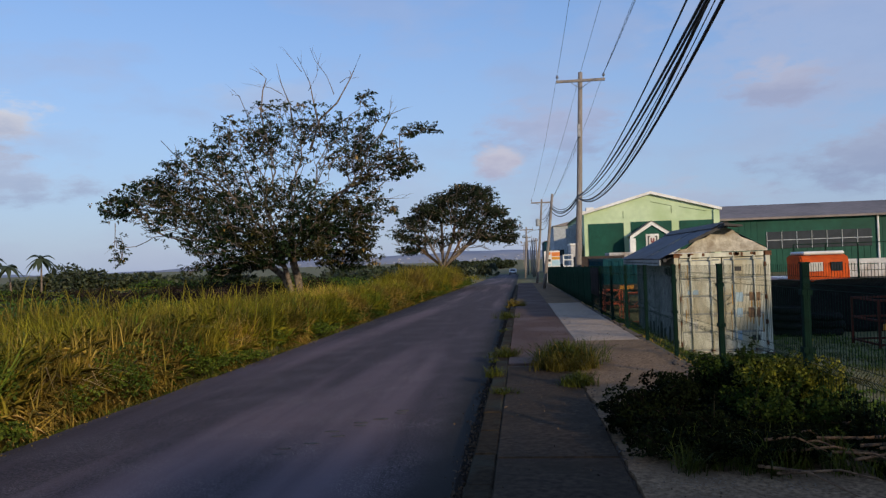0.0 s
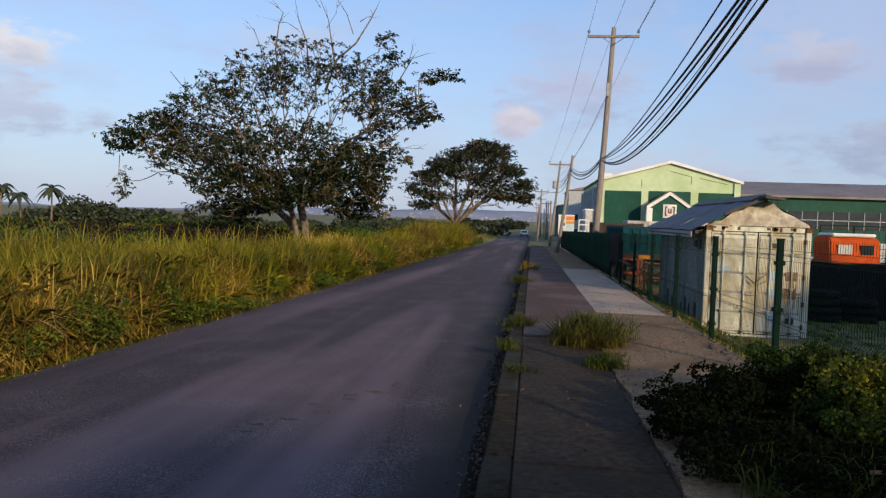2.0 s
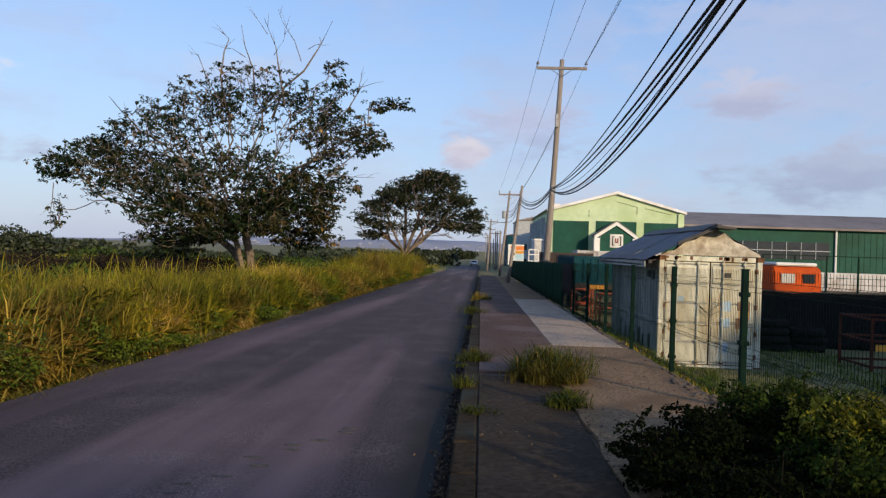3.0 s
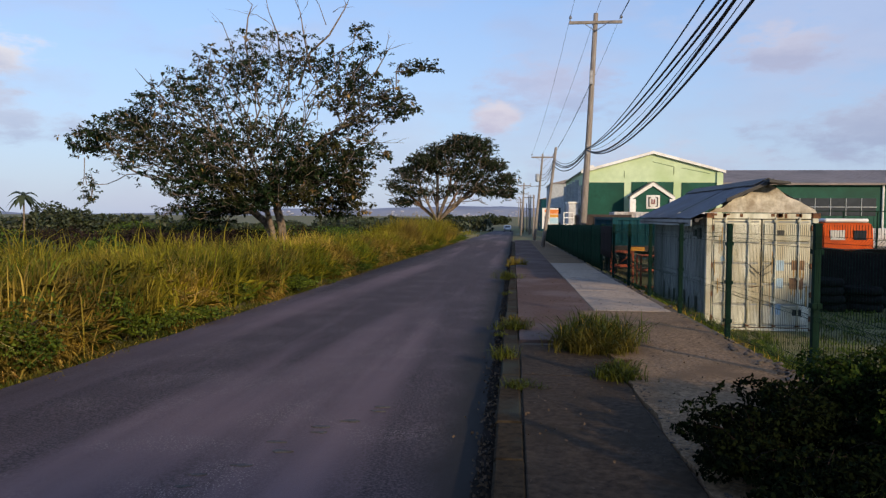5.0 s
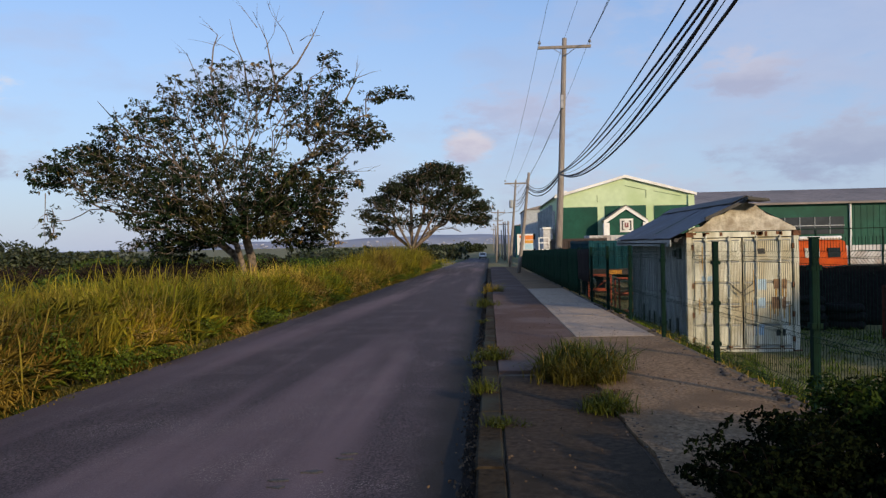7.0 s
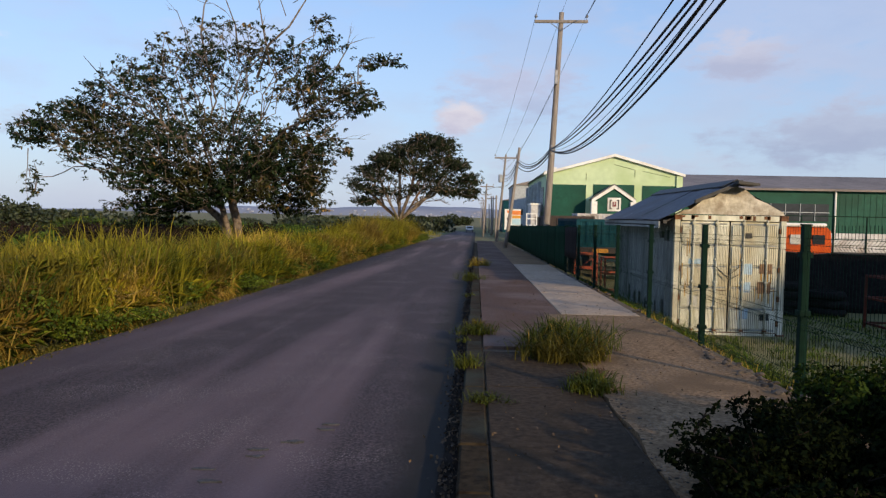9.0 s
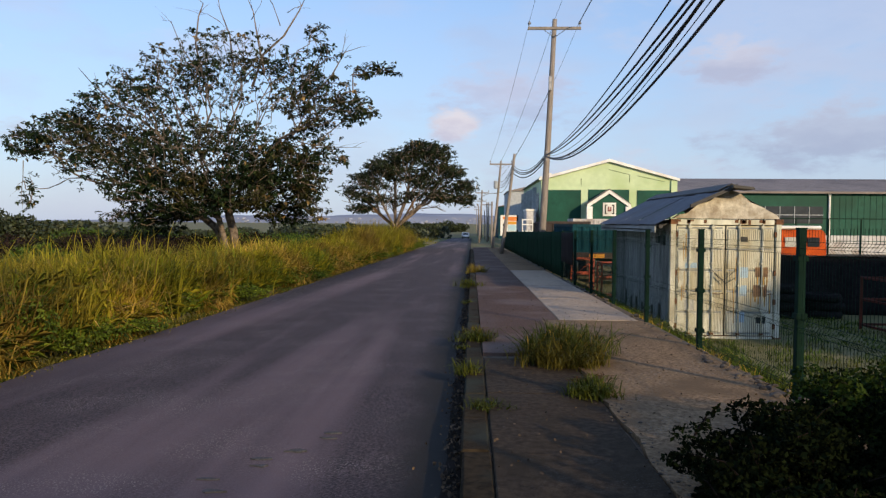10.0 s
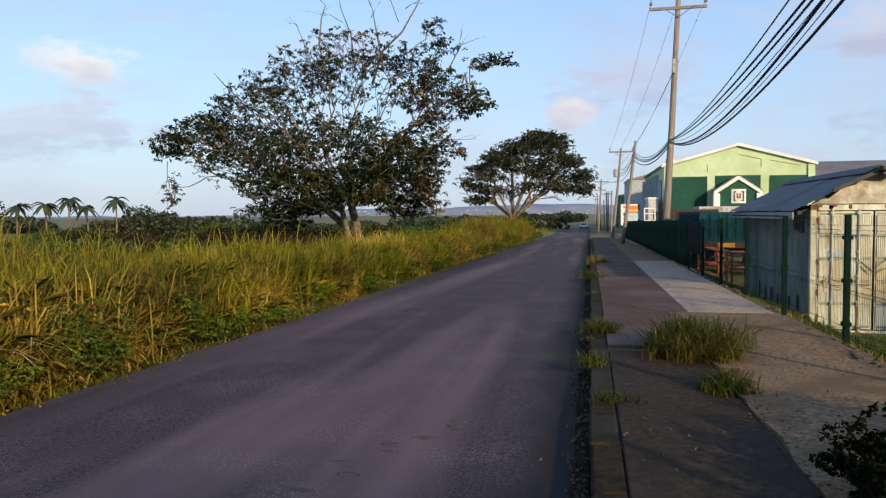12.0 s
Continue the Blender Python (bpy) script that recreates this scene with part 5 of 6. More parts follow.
def leafy_tree(name, label, base, trunks, blobs, bare, leaf_n, leaf_size, clump, mat, trunk_r, rng, dry=0.0, gap=-0.25, twig_r=0.011, spars=()):
    t = thing(name, label, "tree", base)
    targets = in_blobs(blobs, rng, gap)
    n_leafy = len(targets)
    targets += [np.array(b, float) for b in bare]
    nodes, parent, load, ends = grow(trunks, targets, rng)
    top = load.max()
    radius = twig_r + (trunk_r - twig_r) * (load / top) ** 0.55
    v, f = limbs(nodes, parent, radius)
    cut = len(trunks[0]) + sum(len(x) for x in trunks[1:])
    # trunk as its own mesh, limbs as another
    for line in trunks:
        lr = [trunk_r * (1.25 if i == 0 else 1.0 - 0.38 * i / len(line)) * (1 if line is trunks[0] else 0.62) for i in range(len(line))]
        part("trunk", T(line, lr, 12), "bark", t, "light brown rough bark", smooth=True)
    mesh_of("branchwork", v, f, "twig" if bare else "bark", t, "pale grey-brown branches", kind="stuff")
    for line, r in spars:
        part("bare_limb", T(line, [r * (1 - 0.8 * i / (len(line) - 1)) for i in range(len(line))], 6), "twig", t, "leafless grey limb", smooth=True)
    c, dryc = [], []
    for i, e in ends:
        if i >= n_leafy:
            continue
        k = max(1, int(leaf_n * rng.uniform(0.5, 1.5)))
        pts = targets[i] + rng.normal(size=(k, 3)) * np.array((clump, clump, clump * 0.38))
        (dryc if rng.rand() < dry else c).append(pts)
    c = np.concatenate(c)
    mesh_of("crown", *leaf_sprays(c, 7, leaf_size, rng), mat, t, "clumps of dark glossy leaves", kind="stuff")
    if dryc:
        mesh_of("dry_foliage", *leaf_sprays(np.concatenate(dryc), 6, leaf_size * 0.85, rng, 0.8), "dryleaf", t, "dry brown leaf clumps", kind="stuff")
    return t


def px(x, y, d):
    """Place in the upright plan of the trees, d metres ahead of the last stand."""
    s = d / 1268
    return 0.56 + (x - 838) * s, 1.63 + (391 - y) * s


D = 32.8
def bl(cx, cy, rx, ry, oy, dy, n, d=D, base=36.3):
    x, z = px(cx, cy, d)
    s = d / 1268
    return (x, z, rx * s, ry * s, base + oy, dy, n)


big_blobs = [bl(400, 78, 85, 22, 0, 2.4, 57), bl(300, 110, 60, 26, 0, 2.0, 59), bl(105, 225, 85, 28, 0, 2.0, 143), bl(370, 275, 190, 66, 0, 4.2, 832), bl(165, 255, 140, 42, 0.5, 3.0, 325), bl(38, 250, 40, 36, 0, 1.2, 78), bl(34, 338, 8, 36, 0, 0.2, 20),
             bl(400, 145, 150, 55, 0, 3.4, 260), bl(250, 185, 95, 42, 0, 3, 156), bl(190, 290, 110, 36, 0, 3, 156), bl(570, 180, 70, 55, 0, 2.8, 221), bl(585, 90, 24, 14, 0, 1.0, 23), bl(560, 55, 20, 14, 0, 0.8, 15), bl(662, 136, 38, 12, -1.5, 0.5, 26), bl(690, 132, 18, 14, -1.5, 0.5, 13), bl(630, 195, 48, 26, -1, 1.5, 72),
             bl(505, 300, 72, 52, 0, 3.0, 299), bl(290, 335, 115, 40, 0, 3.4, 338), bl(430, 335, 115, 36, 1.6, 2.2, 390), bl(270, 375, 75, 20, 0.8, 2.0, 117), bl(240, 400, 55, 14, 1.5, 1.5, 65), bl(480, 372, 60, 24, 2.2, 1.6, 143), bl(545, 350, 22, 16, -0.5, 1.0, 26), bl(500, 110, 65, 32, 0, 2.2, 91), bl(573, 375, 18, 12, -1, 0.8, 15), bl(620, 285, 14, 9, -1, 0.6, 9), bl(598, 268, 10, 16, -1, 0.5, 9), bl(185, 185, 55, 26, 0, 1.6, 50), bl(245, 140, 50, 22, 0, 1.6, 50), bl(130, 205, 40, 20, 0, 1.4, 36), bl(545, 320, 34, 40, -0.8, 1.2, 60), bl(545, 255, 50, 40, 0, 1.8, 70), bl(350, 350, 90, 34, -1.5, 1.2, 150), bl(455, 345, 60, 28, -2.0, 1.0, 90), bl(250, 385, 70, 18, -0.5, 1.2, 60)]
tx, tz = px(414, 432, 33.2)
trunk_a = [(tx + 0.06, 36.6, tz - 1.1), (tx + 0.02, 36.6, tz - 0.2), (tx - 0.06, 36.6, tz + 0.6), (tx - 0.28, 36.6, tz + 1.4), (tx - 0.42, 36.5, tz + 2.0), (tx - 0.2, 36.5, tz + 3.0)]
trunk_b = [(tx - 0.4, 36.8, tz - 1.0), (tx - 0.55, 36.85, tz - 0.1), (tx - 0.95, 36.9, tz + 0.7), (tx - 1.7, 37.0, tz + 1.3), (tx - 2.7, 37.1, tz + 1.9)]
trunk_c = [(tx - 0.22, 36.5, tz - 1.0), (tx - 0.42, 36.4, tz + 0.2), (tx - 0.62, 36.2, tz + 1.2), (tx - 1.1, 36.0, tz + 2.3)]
spars = []
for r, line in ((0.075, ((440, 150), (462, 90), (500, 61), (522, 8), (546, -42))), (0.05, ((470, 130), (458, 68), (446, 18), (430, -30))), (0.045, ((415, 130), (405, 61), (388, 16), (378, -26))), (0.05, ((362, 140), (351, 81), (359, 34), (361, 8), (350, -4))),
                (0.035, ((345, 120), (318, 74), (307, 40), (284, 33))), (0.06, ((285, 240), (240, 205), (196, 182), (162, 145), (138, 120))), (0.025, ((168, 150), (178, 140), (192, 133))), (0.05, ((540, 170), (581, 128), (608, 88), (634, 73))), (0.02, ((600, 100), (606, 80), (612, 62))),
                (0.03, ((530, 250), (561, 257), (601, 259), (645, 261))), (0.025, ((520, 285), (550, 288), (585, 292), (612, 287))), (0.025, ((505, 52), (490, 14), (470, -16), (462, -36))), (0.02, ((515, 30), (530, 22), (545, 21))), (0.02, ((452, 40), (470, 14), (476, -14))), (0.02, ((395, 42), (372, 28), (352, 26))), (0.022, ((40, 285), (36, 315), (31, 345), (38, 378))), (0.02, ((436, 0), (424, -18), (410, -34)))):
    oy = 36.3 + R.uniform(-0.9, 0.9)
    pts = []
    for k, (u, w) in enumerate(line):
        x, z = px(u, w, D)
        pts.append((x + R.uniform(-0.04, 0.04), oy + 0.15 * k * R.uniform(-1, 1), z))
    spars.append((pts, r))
    for k in range(3):
        f = R.uniform(0.35, 0.95) * (len(pts) - 1)
        i = min(int(f), len(pts) - 2)
        a = Vector(pts[i]).lerp(Vector(pts[i + 1]), f - i)
        d = (Vector(pts[i + 1]) - Vector(pts[i])).normalized() + Vector((R.uniform(-0.9, 0.9), R.uniform(-0.6, 0.6), R.uniform(-0.1, 0.5)))
        ln = R.uniform(0.3, 0.75)
        spars.append(([tuple(a), tuple(a + d * ln * 0.5 + Vector((0, 0, 0.04))), tuple(a + d * ln)], max(0.01, r * 0.3)))
bare = []
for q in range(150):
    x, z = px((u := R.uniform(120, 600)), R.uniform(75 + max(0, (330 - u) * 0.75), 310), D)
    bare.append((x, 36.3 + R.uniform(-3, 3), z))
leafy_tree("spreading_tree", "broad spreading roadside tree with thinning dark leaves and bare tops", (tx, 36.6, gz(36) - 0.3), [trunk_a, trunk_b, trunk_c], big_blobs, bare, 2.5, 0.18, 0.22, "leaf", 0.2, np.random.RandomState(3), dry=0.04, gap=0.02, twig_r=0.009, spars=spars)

D2 = 72.0
def bl2(cx, cy, rx, ry, dy, n):
    return bl(cx, cy, rx, ry, 0, dy, n, D2, 75.5)


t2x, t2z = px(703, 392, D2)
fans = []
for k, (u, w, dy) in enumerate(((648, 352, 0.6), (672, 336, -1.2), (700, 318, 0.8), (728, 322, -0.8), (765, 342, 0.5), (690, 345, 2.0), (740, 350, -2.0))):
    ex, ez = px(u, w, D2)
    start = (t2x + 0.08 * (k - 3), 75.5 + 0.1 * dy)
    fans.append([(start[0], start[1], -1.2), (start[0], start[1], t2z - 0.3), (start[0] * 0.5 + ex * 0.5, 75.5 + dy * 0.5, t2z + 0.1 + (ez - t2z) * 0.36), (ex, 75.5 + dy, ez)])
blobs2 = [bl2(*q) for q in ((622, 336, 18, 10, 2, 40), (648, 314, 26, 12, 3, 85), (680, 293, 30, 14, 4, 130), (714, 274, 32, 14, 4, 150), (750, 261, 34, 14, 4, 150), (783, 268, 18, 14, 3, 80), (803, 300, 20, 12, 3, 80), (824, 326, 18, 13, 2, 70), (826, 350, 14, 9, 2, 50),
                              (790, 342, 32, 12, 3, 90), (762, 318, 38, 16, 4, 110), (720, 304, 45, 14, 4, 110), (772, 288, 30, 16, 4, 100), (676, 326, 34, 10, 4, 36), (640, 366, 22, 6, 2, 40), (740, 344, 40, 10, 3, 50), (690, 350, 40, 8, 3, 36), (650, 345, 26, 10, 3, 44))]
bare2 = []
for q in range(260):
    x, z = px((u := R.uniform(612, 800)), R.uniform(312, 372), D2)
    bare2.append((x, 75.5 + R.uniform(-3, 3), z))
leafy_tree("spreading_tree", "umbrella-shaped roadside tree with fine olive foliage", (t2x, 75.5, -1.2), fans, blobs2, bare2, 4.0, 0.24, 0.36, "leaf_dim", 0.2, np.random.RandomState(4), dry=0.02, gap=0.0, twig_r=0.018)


def shrub(label, x, y, rx, ry, h, n, size, mat, rng, z=None, name="shrub", group="", lobe=0.5, count=9, shoots=0):
    z = ground_height(x, y) if z is None else z
    t = thing(name, label, "shrub", (x, y, z), group)
    lobes = rng.uniform(-1, 1, (count, 3)) * np.array((rx * (1.1 - lobe), ry * (1.1 - lobe), 0)) + np.array((x, y, z))
    lobes[:, 2] += h * rng.uniform(0.3, 0.7, count)
    pick = rng.randint(0, count, n)
    d = rng.normal(size=(n, 3))
    d /= np.linalg.norm(d, axis=1)[:, None]
    rad = rng.uniform(0.45, 1.0, n) ** 0.6
    p = lobes[pick] + d * rad[:, None] * np.array((rx * lobe, ry * lobe, h * (lobe - 0.08)))
    p = p[p[:, 2] > z + 0.02]
    bm = bmesh.new()
    for q in range(7):
        tube(bm, [(x + rng.uniform(-0.1, 0.1) * rx, y + rng.uniform(-0.1, 0.1) * ry, z - 0.05), tuple((lobes[q] + np.array((x, y, z + h * 0.3))) / 2), tuple(lobes[q])], [0.035 * h, 0.025 * h, 0.01 * h], 5)
    # thin shoots that stand out of the mass, with leaves along them
    for q in range(shoots):
        b = lobes[rng.randint(0, count)]
        d = np.array((rng.normal() * 0.6, rng.normal() * 0.6, rng.uniform(0.2, 1.0)))
        tip = b + d / np.linalg.norm(d) * rng.uniform(0.2, 0.42) * (0.5 + 0.5 * h)
        tube(bm, [tuple(b), tuple((b + tip) / 2 + np.array((0, 0, 0.03))), tuple(tip)], [0.006, 0.004, 0.002], 4)
        f = rng.uniform(0.35, 1.05, 26)[:, None]
        p = np.concatenate([p, b + (tip - b) * f + rng.normal(size=(26, 3)) * size * 0.8])
    tagged(part("twig_mass", bm, "scrub", t), kind="stuff")
    mesh_of("foliage", *leaf_cards(p, size, rng), mat, t, kind="stuff")
    return t


# ---- grass verge ----
def grass_patch(name, label, xy, hmin, hmax, per, mat, rng, width=0.014, lean=0.5, spread=0.16, base=None, category="grass"):
    """Tufts of blades, one object of stuff."""
    n = len(xy)
    rep = np.repeat(np.arange(n), per)
    cx = np.array([p[0] for p in xy])[rep] + rng.normal(size=n * per) * spread
    cy = np.array([p[1] for p in xy])[rep] + rng.normal(size=n * per) * spread
    gz0 = np.array([(ground_height(x, y) if base is None else gz(y) + base) for x, y in xy])[rep]
    tall = rng.uniform(hmin, hmax, n)[rep] * rng.uniform(0.45, 1.1, n * per)
    if hmax > 0.8:
        tall = tall * np.array([1 + 0.5 * noise.noise((x * 0.5, y * 0.42, 9)) + 0.45 * noise.noise((x * 1.3, y * 1.1, 4)) for x, y in xy])[rep]
    v, f = blades(np.stack([cx, cy, gz0 - 0.03], 1), tall, width, lean, rng)
    return tagged(mesh_of(name, v, f, mat, kind="stuff"), label, category)


rg = np.random.RandomState(11)
def verge_xy(n, x0, x1, y0, y1, lo=None, hi=None):
    out = []
    while len(out) < n:
        x, y = rg.uniform(x0, x1), y0 + (y1 - y0) * rg.rand() ** 1.5
        v = noise.noise((x * 0.45, y * 0.45, 5))
        if lo is not None and v < lo:
            continue
        if hi is not None and v > hi:
            continue
        out.append((x, y))
    return out


for label, n, x0, x1, y0, y1, lo, hi, hmin, hmax, per, mat, width, lean, spread in (
        ("tall olive-green roadside grass on the verge", 1500, -7.0, -5.3, 2, 74, -0.1, None, 0.9, 1.35, 38, "grass_green", 0.02, 0.5, 0.17),
        ("tall olive-green seeding grass behind the verge edge", 900, -9.5, -6.2, 2, 20, None, None, 1.05, 1.55, 36, "grass_green", 0.019, 0.5, 0.18),
        ("fresh green grass clumps in the verge", 520, -8.0, -5.3, 2, 60, 0.05, None, 0.9, 1.35, 34, "grass_fresh", 0.02, 0.6, 0.16),
        ("dry golden roadside grass on the verge", 1150, -8.0, -5.3, 2, 74, None, 0.04, 0.8, 1.25, 36, "grass_gold", 0.02, 0.6, 0.17),
        ("yellow-green roadside grass along the verge bank", 700, -7.6, -5.5, 14, 44, None, None, 0.95, 1.4, 34, "grass_green", 0.02, 0.55, 0.2),
        ("tall yellow-green roadside grass farther along the verge", 700, -7.6, -5.6, 44, 76, None, None, 1.6, 2.2, 34, "grass_green", 0.026, 0.5, 0.22),
        ("tall dry golden grass along the verge bank", 650, -7.2, -5.4, 15, 74, None, 0.05, 0.85, 1.3, 32, "grass_gold", 0.022, 0.6, 0.18),
        ("dry orange grass where the far verge ends", 150, -7.4, -5.4, 66, 76, None, None, 1.3, 1.9, 34, "grass_gold", 0.026, 0.9, 0.22)):
    grass_patch("tall_grass", label, verge_xy(n, x0, x1, y0, y1, lo, hi), hmin, hmax, per, mat, rg, width, lean, spread)
grass_patch("dry_grass", "bleached straw grass drooping at the road edge", verge_xy(420, -5.7, -5.05, 2, 72, hi=0.02), 0.4, 0.75, 30, "grass_gold", rg, 0.018, 0.8, 0.14)
grass_patch("low_weeds", "short green weeds along the road edge", verge_xy(2000, -5.3, -4.55, 2, 72), 0.06, 0.3, 24, "vergeweed", rg, 0.018, 1.1, 0.12)
grass_patch("low_weeds", "short dry weeds along the road edge", verge_xy(1000, -5.2, -4.5, 2, 72), 0.04, 0.16, 22, "grass_gold", rg, 0.012, 1.3, 0.12)
grass_patch("meadow_grass", "rough olive grass over the field", verge_xy(3000, -24, -7.6, 4, 48), 0.55, 1.0, 24, "grass_green", rg, 0.024, 0.9, 0.4)
grass_patch("meadow_grass", "rough green grass over the field", verge_xy(900, -24, -7.6, 4, 48, lo=0.0), 0.5, 1.0, 24, "grass_fresh", rg, 0.026, 0.9, 0.4)
grass_patch("meadow_grass", "rough olive grass over the field", verge_xy(1500, -60, -10, 20, 75), 0.5, 1.1, 18, "grass_green", rg, 0.05, 0.7, 0.6)
grass_patch("meadow_grass", "rough olive grass over the far field", verge_xy(1500, -90, -6, 60, 160), 0.3, 0.8, 14, "grass_green", rg, 0.06, 0.5, 0.9)
grass_patch("straw_grass", "long bleached straw stems arching over the road edge", verge_xy(120, -6.0, -5.5, 5, 50, hi=0.0), 0.55, 0.9, 24, "straw", rg, 0.018, 1.2, 0.14)
def verge_sprays(label, n, x0, x1, y0, y1, z0, z1, leaves, length, slim, mat, lo=None, hi=None, hang=0.35):
    """Long hanging leaves in bunches up the face of the verge, one object of stuff."""
    xy = verge_xy(n, x0, x1, y0, y1, lo, hi)
    c = np.array([(x, y, gz(y) - 0.15 + z0 + (z1 - z0) * rg.rand() * min(1.0, (-4.95 - x) / 0.6)) for x, y in xy])
    return tagged(mesh_of("grass_leaves", *leaf_sprays(c, leaves, length, rg, hang, slim), mat, kind="stuff"), label, "grass")


verge_sprays("dry tan grass leaves hanging in bunches from the verge", 4200, -5.9, -5.05, 3, 60, 0.12, 0.85, 9, 0.3, 0.045, "grass_gold", hi=0.14, hang=1.0)
verge_sprays("bleached dead grass leaves hanging low in the verge", 1800, -5.6, -5.05, 3, 50, 0.1, 0.65, 9, 0.28, 0.045, "straw", hi=0.0, hang=1.05)
verge_sprays("broad green grass leaves standing in the verge", 3000, -6.0, -5.05, 3, 60, 0.05, 0.7, 8, 0.3, 0.05, "grass_fresh", lo=-0.05, hang=-0.9)
verge_sprays("olive grass leaves standing in the verge", 3000, -6.0, -5.05, 3, 60, 0.1, 0.9, 8, 0.34, 0.045, "grass_green", hang=-1.0)
# leafy green weeds in the verge
for k in range(70):
    y = 5 + k * 0.5 + R.uniform(-0.8, 0.8) + (k * 0.05) ** 2 * 4
    x = -5.0 - R.random() * 0.55
    h = R.uniform(0.3, 0.85) * (0.6 if x > -5.2 else 1)
    shrub("leafy green weed bush at the foot of the verge grass", x, y, R.uniform(0.35, 0.8), 0.5, h, 1300, 0.032, "vergeleaf", rg, z=gz(y) - 0.1, name="weed_bush", group="verge weeds")

for x, y, rx, h, m, n in ((-12.5, 27, 1.6, 1.9, "scrub", 1500), (-15.5, 29, 2.2, 1.8, "scrub", 1800), (-19, 30, 2.4, 1.7, "scrub", 1800), (-10.3, 22, 1.2, 1.7, "weedleaf", 1200), (-13, 20, 1.2, 1.8, "weedleaf", 1200), (-6.9, 34, 0.8, 1.1, "weedleaf", 1200), (-9.5, 15, 1.1, 1.6, "weedleaf", 1200), (-17, 35, 3.6, 1.8, "scrub", 2600), (-21, 37, 3.4, 1.5, "scrub", 2200), (-13.5, 38.5, 3.0, 1.7, "scrub", 2200), (-9, 41, 2.5, 1.5, "scrub", 1500), (-27, 44, 4, 1.6, "weedleaf", 2200), (-19, 47, 5, 2.0, "scrub", 2600), (-11, 50, 4, 1.9, "weedleaf", 2200), (-36, 50, 5, 1.9, "weedleaf", 2400), (-28, 60, 6, 2.2, "weedleaf", 2400), (-16, 62, 5, 2.2, "weedleaf", 2200)):
    shrub("dense dark scrub bush in the field behind the verge" if m == "scrub" else "green field bush among rough grass", x, y, rx, 2.5, h * 0.82, int(n * 2.2), 0.085, m, rg, group="field scrub")
for k in range(46):
    x, y = R.uniform(-26, -8.4), 9 + 36 * R.random()
    m = R.choice(("scrub", "weedleaf", "weedleaf", "scrub", "leaf_far"))
    if abs(x + 10.8 - (36.6 - y) * 0.345) < 1.9:
        continue
    shrub("dark brown scrub bush in the rough field" if m == "scrub" else "green scrub bush in the rough field", x, y, R.uniform(0.8, 1.9), R.uniform(0.8, 1.4), R.uniform(0.95, 1.5), 1100, 0.08, m, rg, group="field scrub")
for k in range(34):
    x, y = R.uniform(-25, -10.5), R.uniform(26, 40)
    if abs(x + 10.8 - (36.6 - y) * 0.345) < 2.2 and y < 38:
        continue
    shrub("dark brown scrub bush in the rough field", x, y, R.uniform(1.2, 2.2), R.uniform(1.0, 1.6), R.uniform(1.15, 1.75), 2200, 0.065, "scrub", rg, group="field scrub")
for k in range(24):
    x = -75 + k * 2.9 + R.uniform(-1, 1)
    shrub("distant green hedge bush at the field edge", x, 165 + R.uniform(-8, 8), 4, 4, (R.uniform(1.6, 2.8) if x < -45 else R.uniform(2.4, 3.4)), 500, 0.5, "leaf_far", rg, group="far hedge")
for k in range(14):
    shrub("dark green hedge across the field beyond the trees", -46 + k * 2.8 + R.uniform(-1, 1), 215 + R.uniform(-6, 6), 3.2, 3, R.uniform(2.4, 3.6), 600, 0.45, "leaf_dim", rg, group="far hedge")
for k in range(11):
    shrub("dark green trees where the road meets the far fields", -31 + k * 2.6 + R.uniform(-1, 1), 300 + R.uniform(-10, 10), 3.4, 3, R.uniform(3.2, 4.6), 600, 0.5, "leaf_dim", rg, group="far hedge")
for k in range(16):
    shrub("distant tree mass beyond the field", -180 + k * 7 + R.uniform(-2, 2), 150 + R.uniform(-10, 10), 6, 5, R.uniform(2.2, 4.2), 700, 0.7, "leaf_far", rg, group="far hedge", name="far_shrub")
for x, y, h in ((-72.9, 112, 4.8), (-70.5, 114, 4.0), (-106, 112, 6.4), (-112, 112, 6.0)):
    shrub("rounded olive tree at the field edge", x, y, 4, 3, h, 1500, 0.35, "leaf_far", rg, name="field_tree")


def palm(x, y, h, rng):
    g = ground_height(x, y)
    t = thing("palm_tree", "slender coconut palm at the far field edge", "palm tree", (x, y, g), "far palms")
    lean = rng.uniform(-0.6, 0.6)
    pts = [(x + lean * (f ** 2), y, g - 0.1 + h * f) for f in (0, 0.25, 0.5, 0.75, 1)]
    part("trunk", T(pts, [0.2, 0.16, 0.14, 0.13, 0.12], 7), "twig", t)
    top = np.array(pts[-1])
    for k in range(13):
        a = 2 * math.pi * k / 13 + rng.uniform(-0.2, 0.2)
        up = rng.uniform(-0.1, 0.9)
        L = 2.9
        verts, faces = [], []
        for i in range(9):
            f = i / 8
            r = L * f
            c = top + np.array((math.cos(a) * r * 0.9, math.sin(a) * r * 0.9, up * r - 0.3 * r * r))
            w = 0.42 * math.sin(math.pi * min(0.97, f * 0.85 + 0.12))
            sd = np.array((-math.sin(a), math.cos(a), 0)) * w
            verts += [c + sd - np.array((0, 0, w * 0.5)), c, c - sd - np.array((0, 0, w * 0.5))]
        for i in range(8):
            for q in (0, 1):
                faces.append((i * 3 + q, i * 3 + q + 1, i * 3 + q + 4, i * 3 + q + 3))
        mesh_of("frond", verts, faces, "palm", t)


for x, y, h in ((-92.5, 112, 5.6), (-88, 112, 6.4), (-84.2, 112, 5.0), (-78.7, 112, 6.3), (-98.5, 112, 5.3)):
    palm(x, y, h, rg)

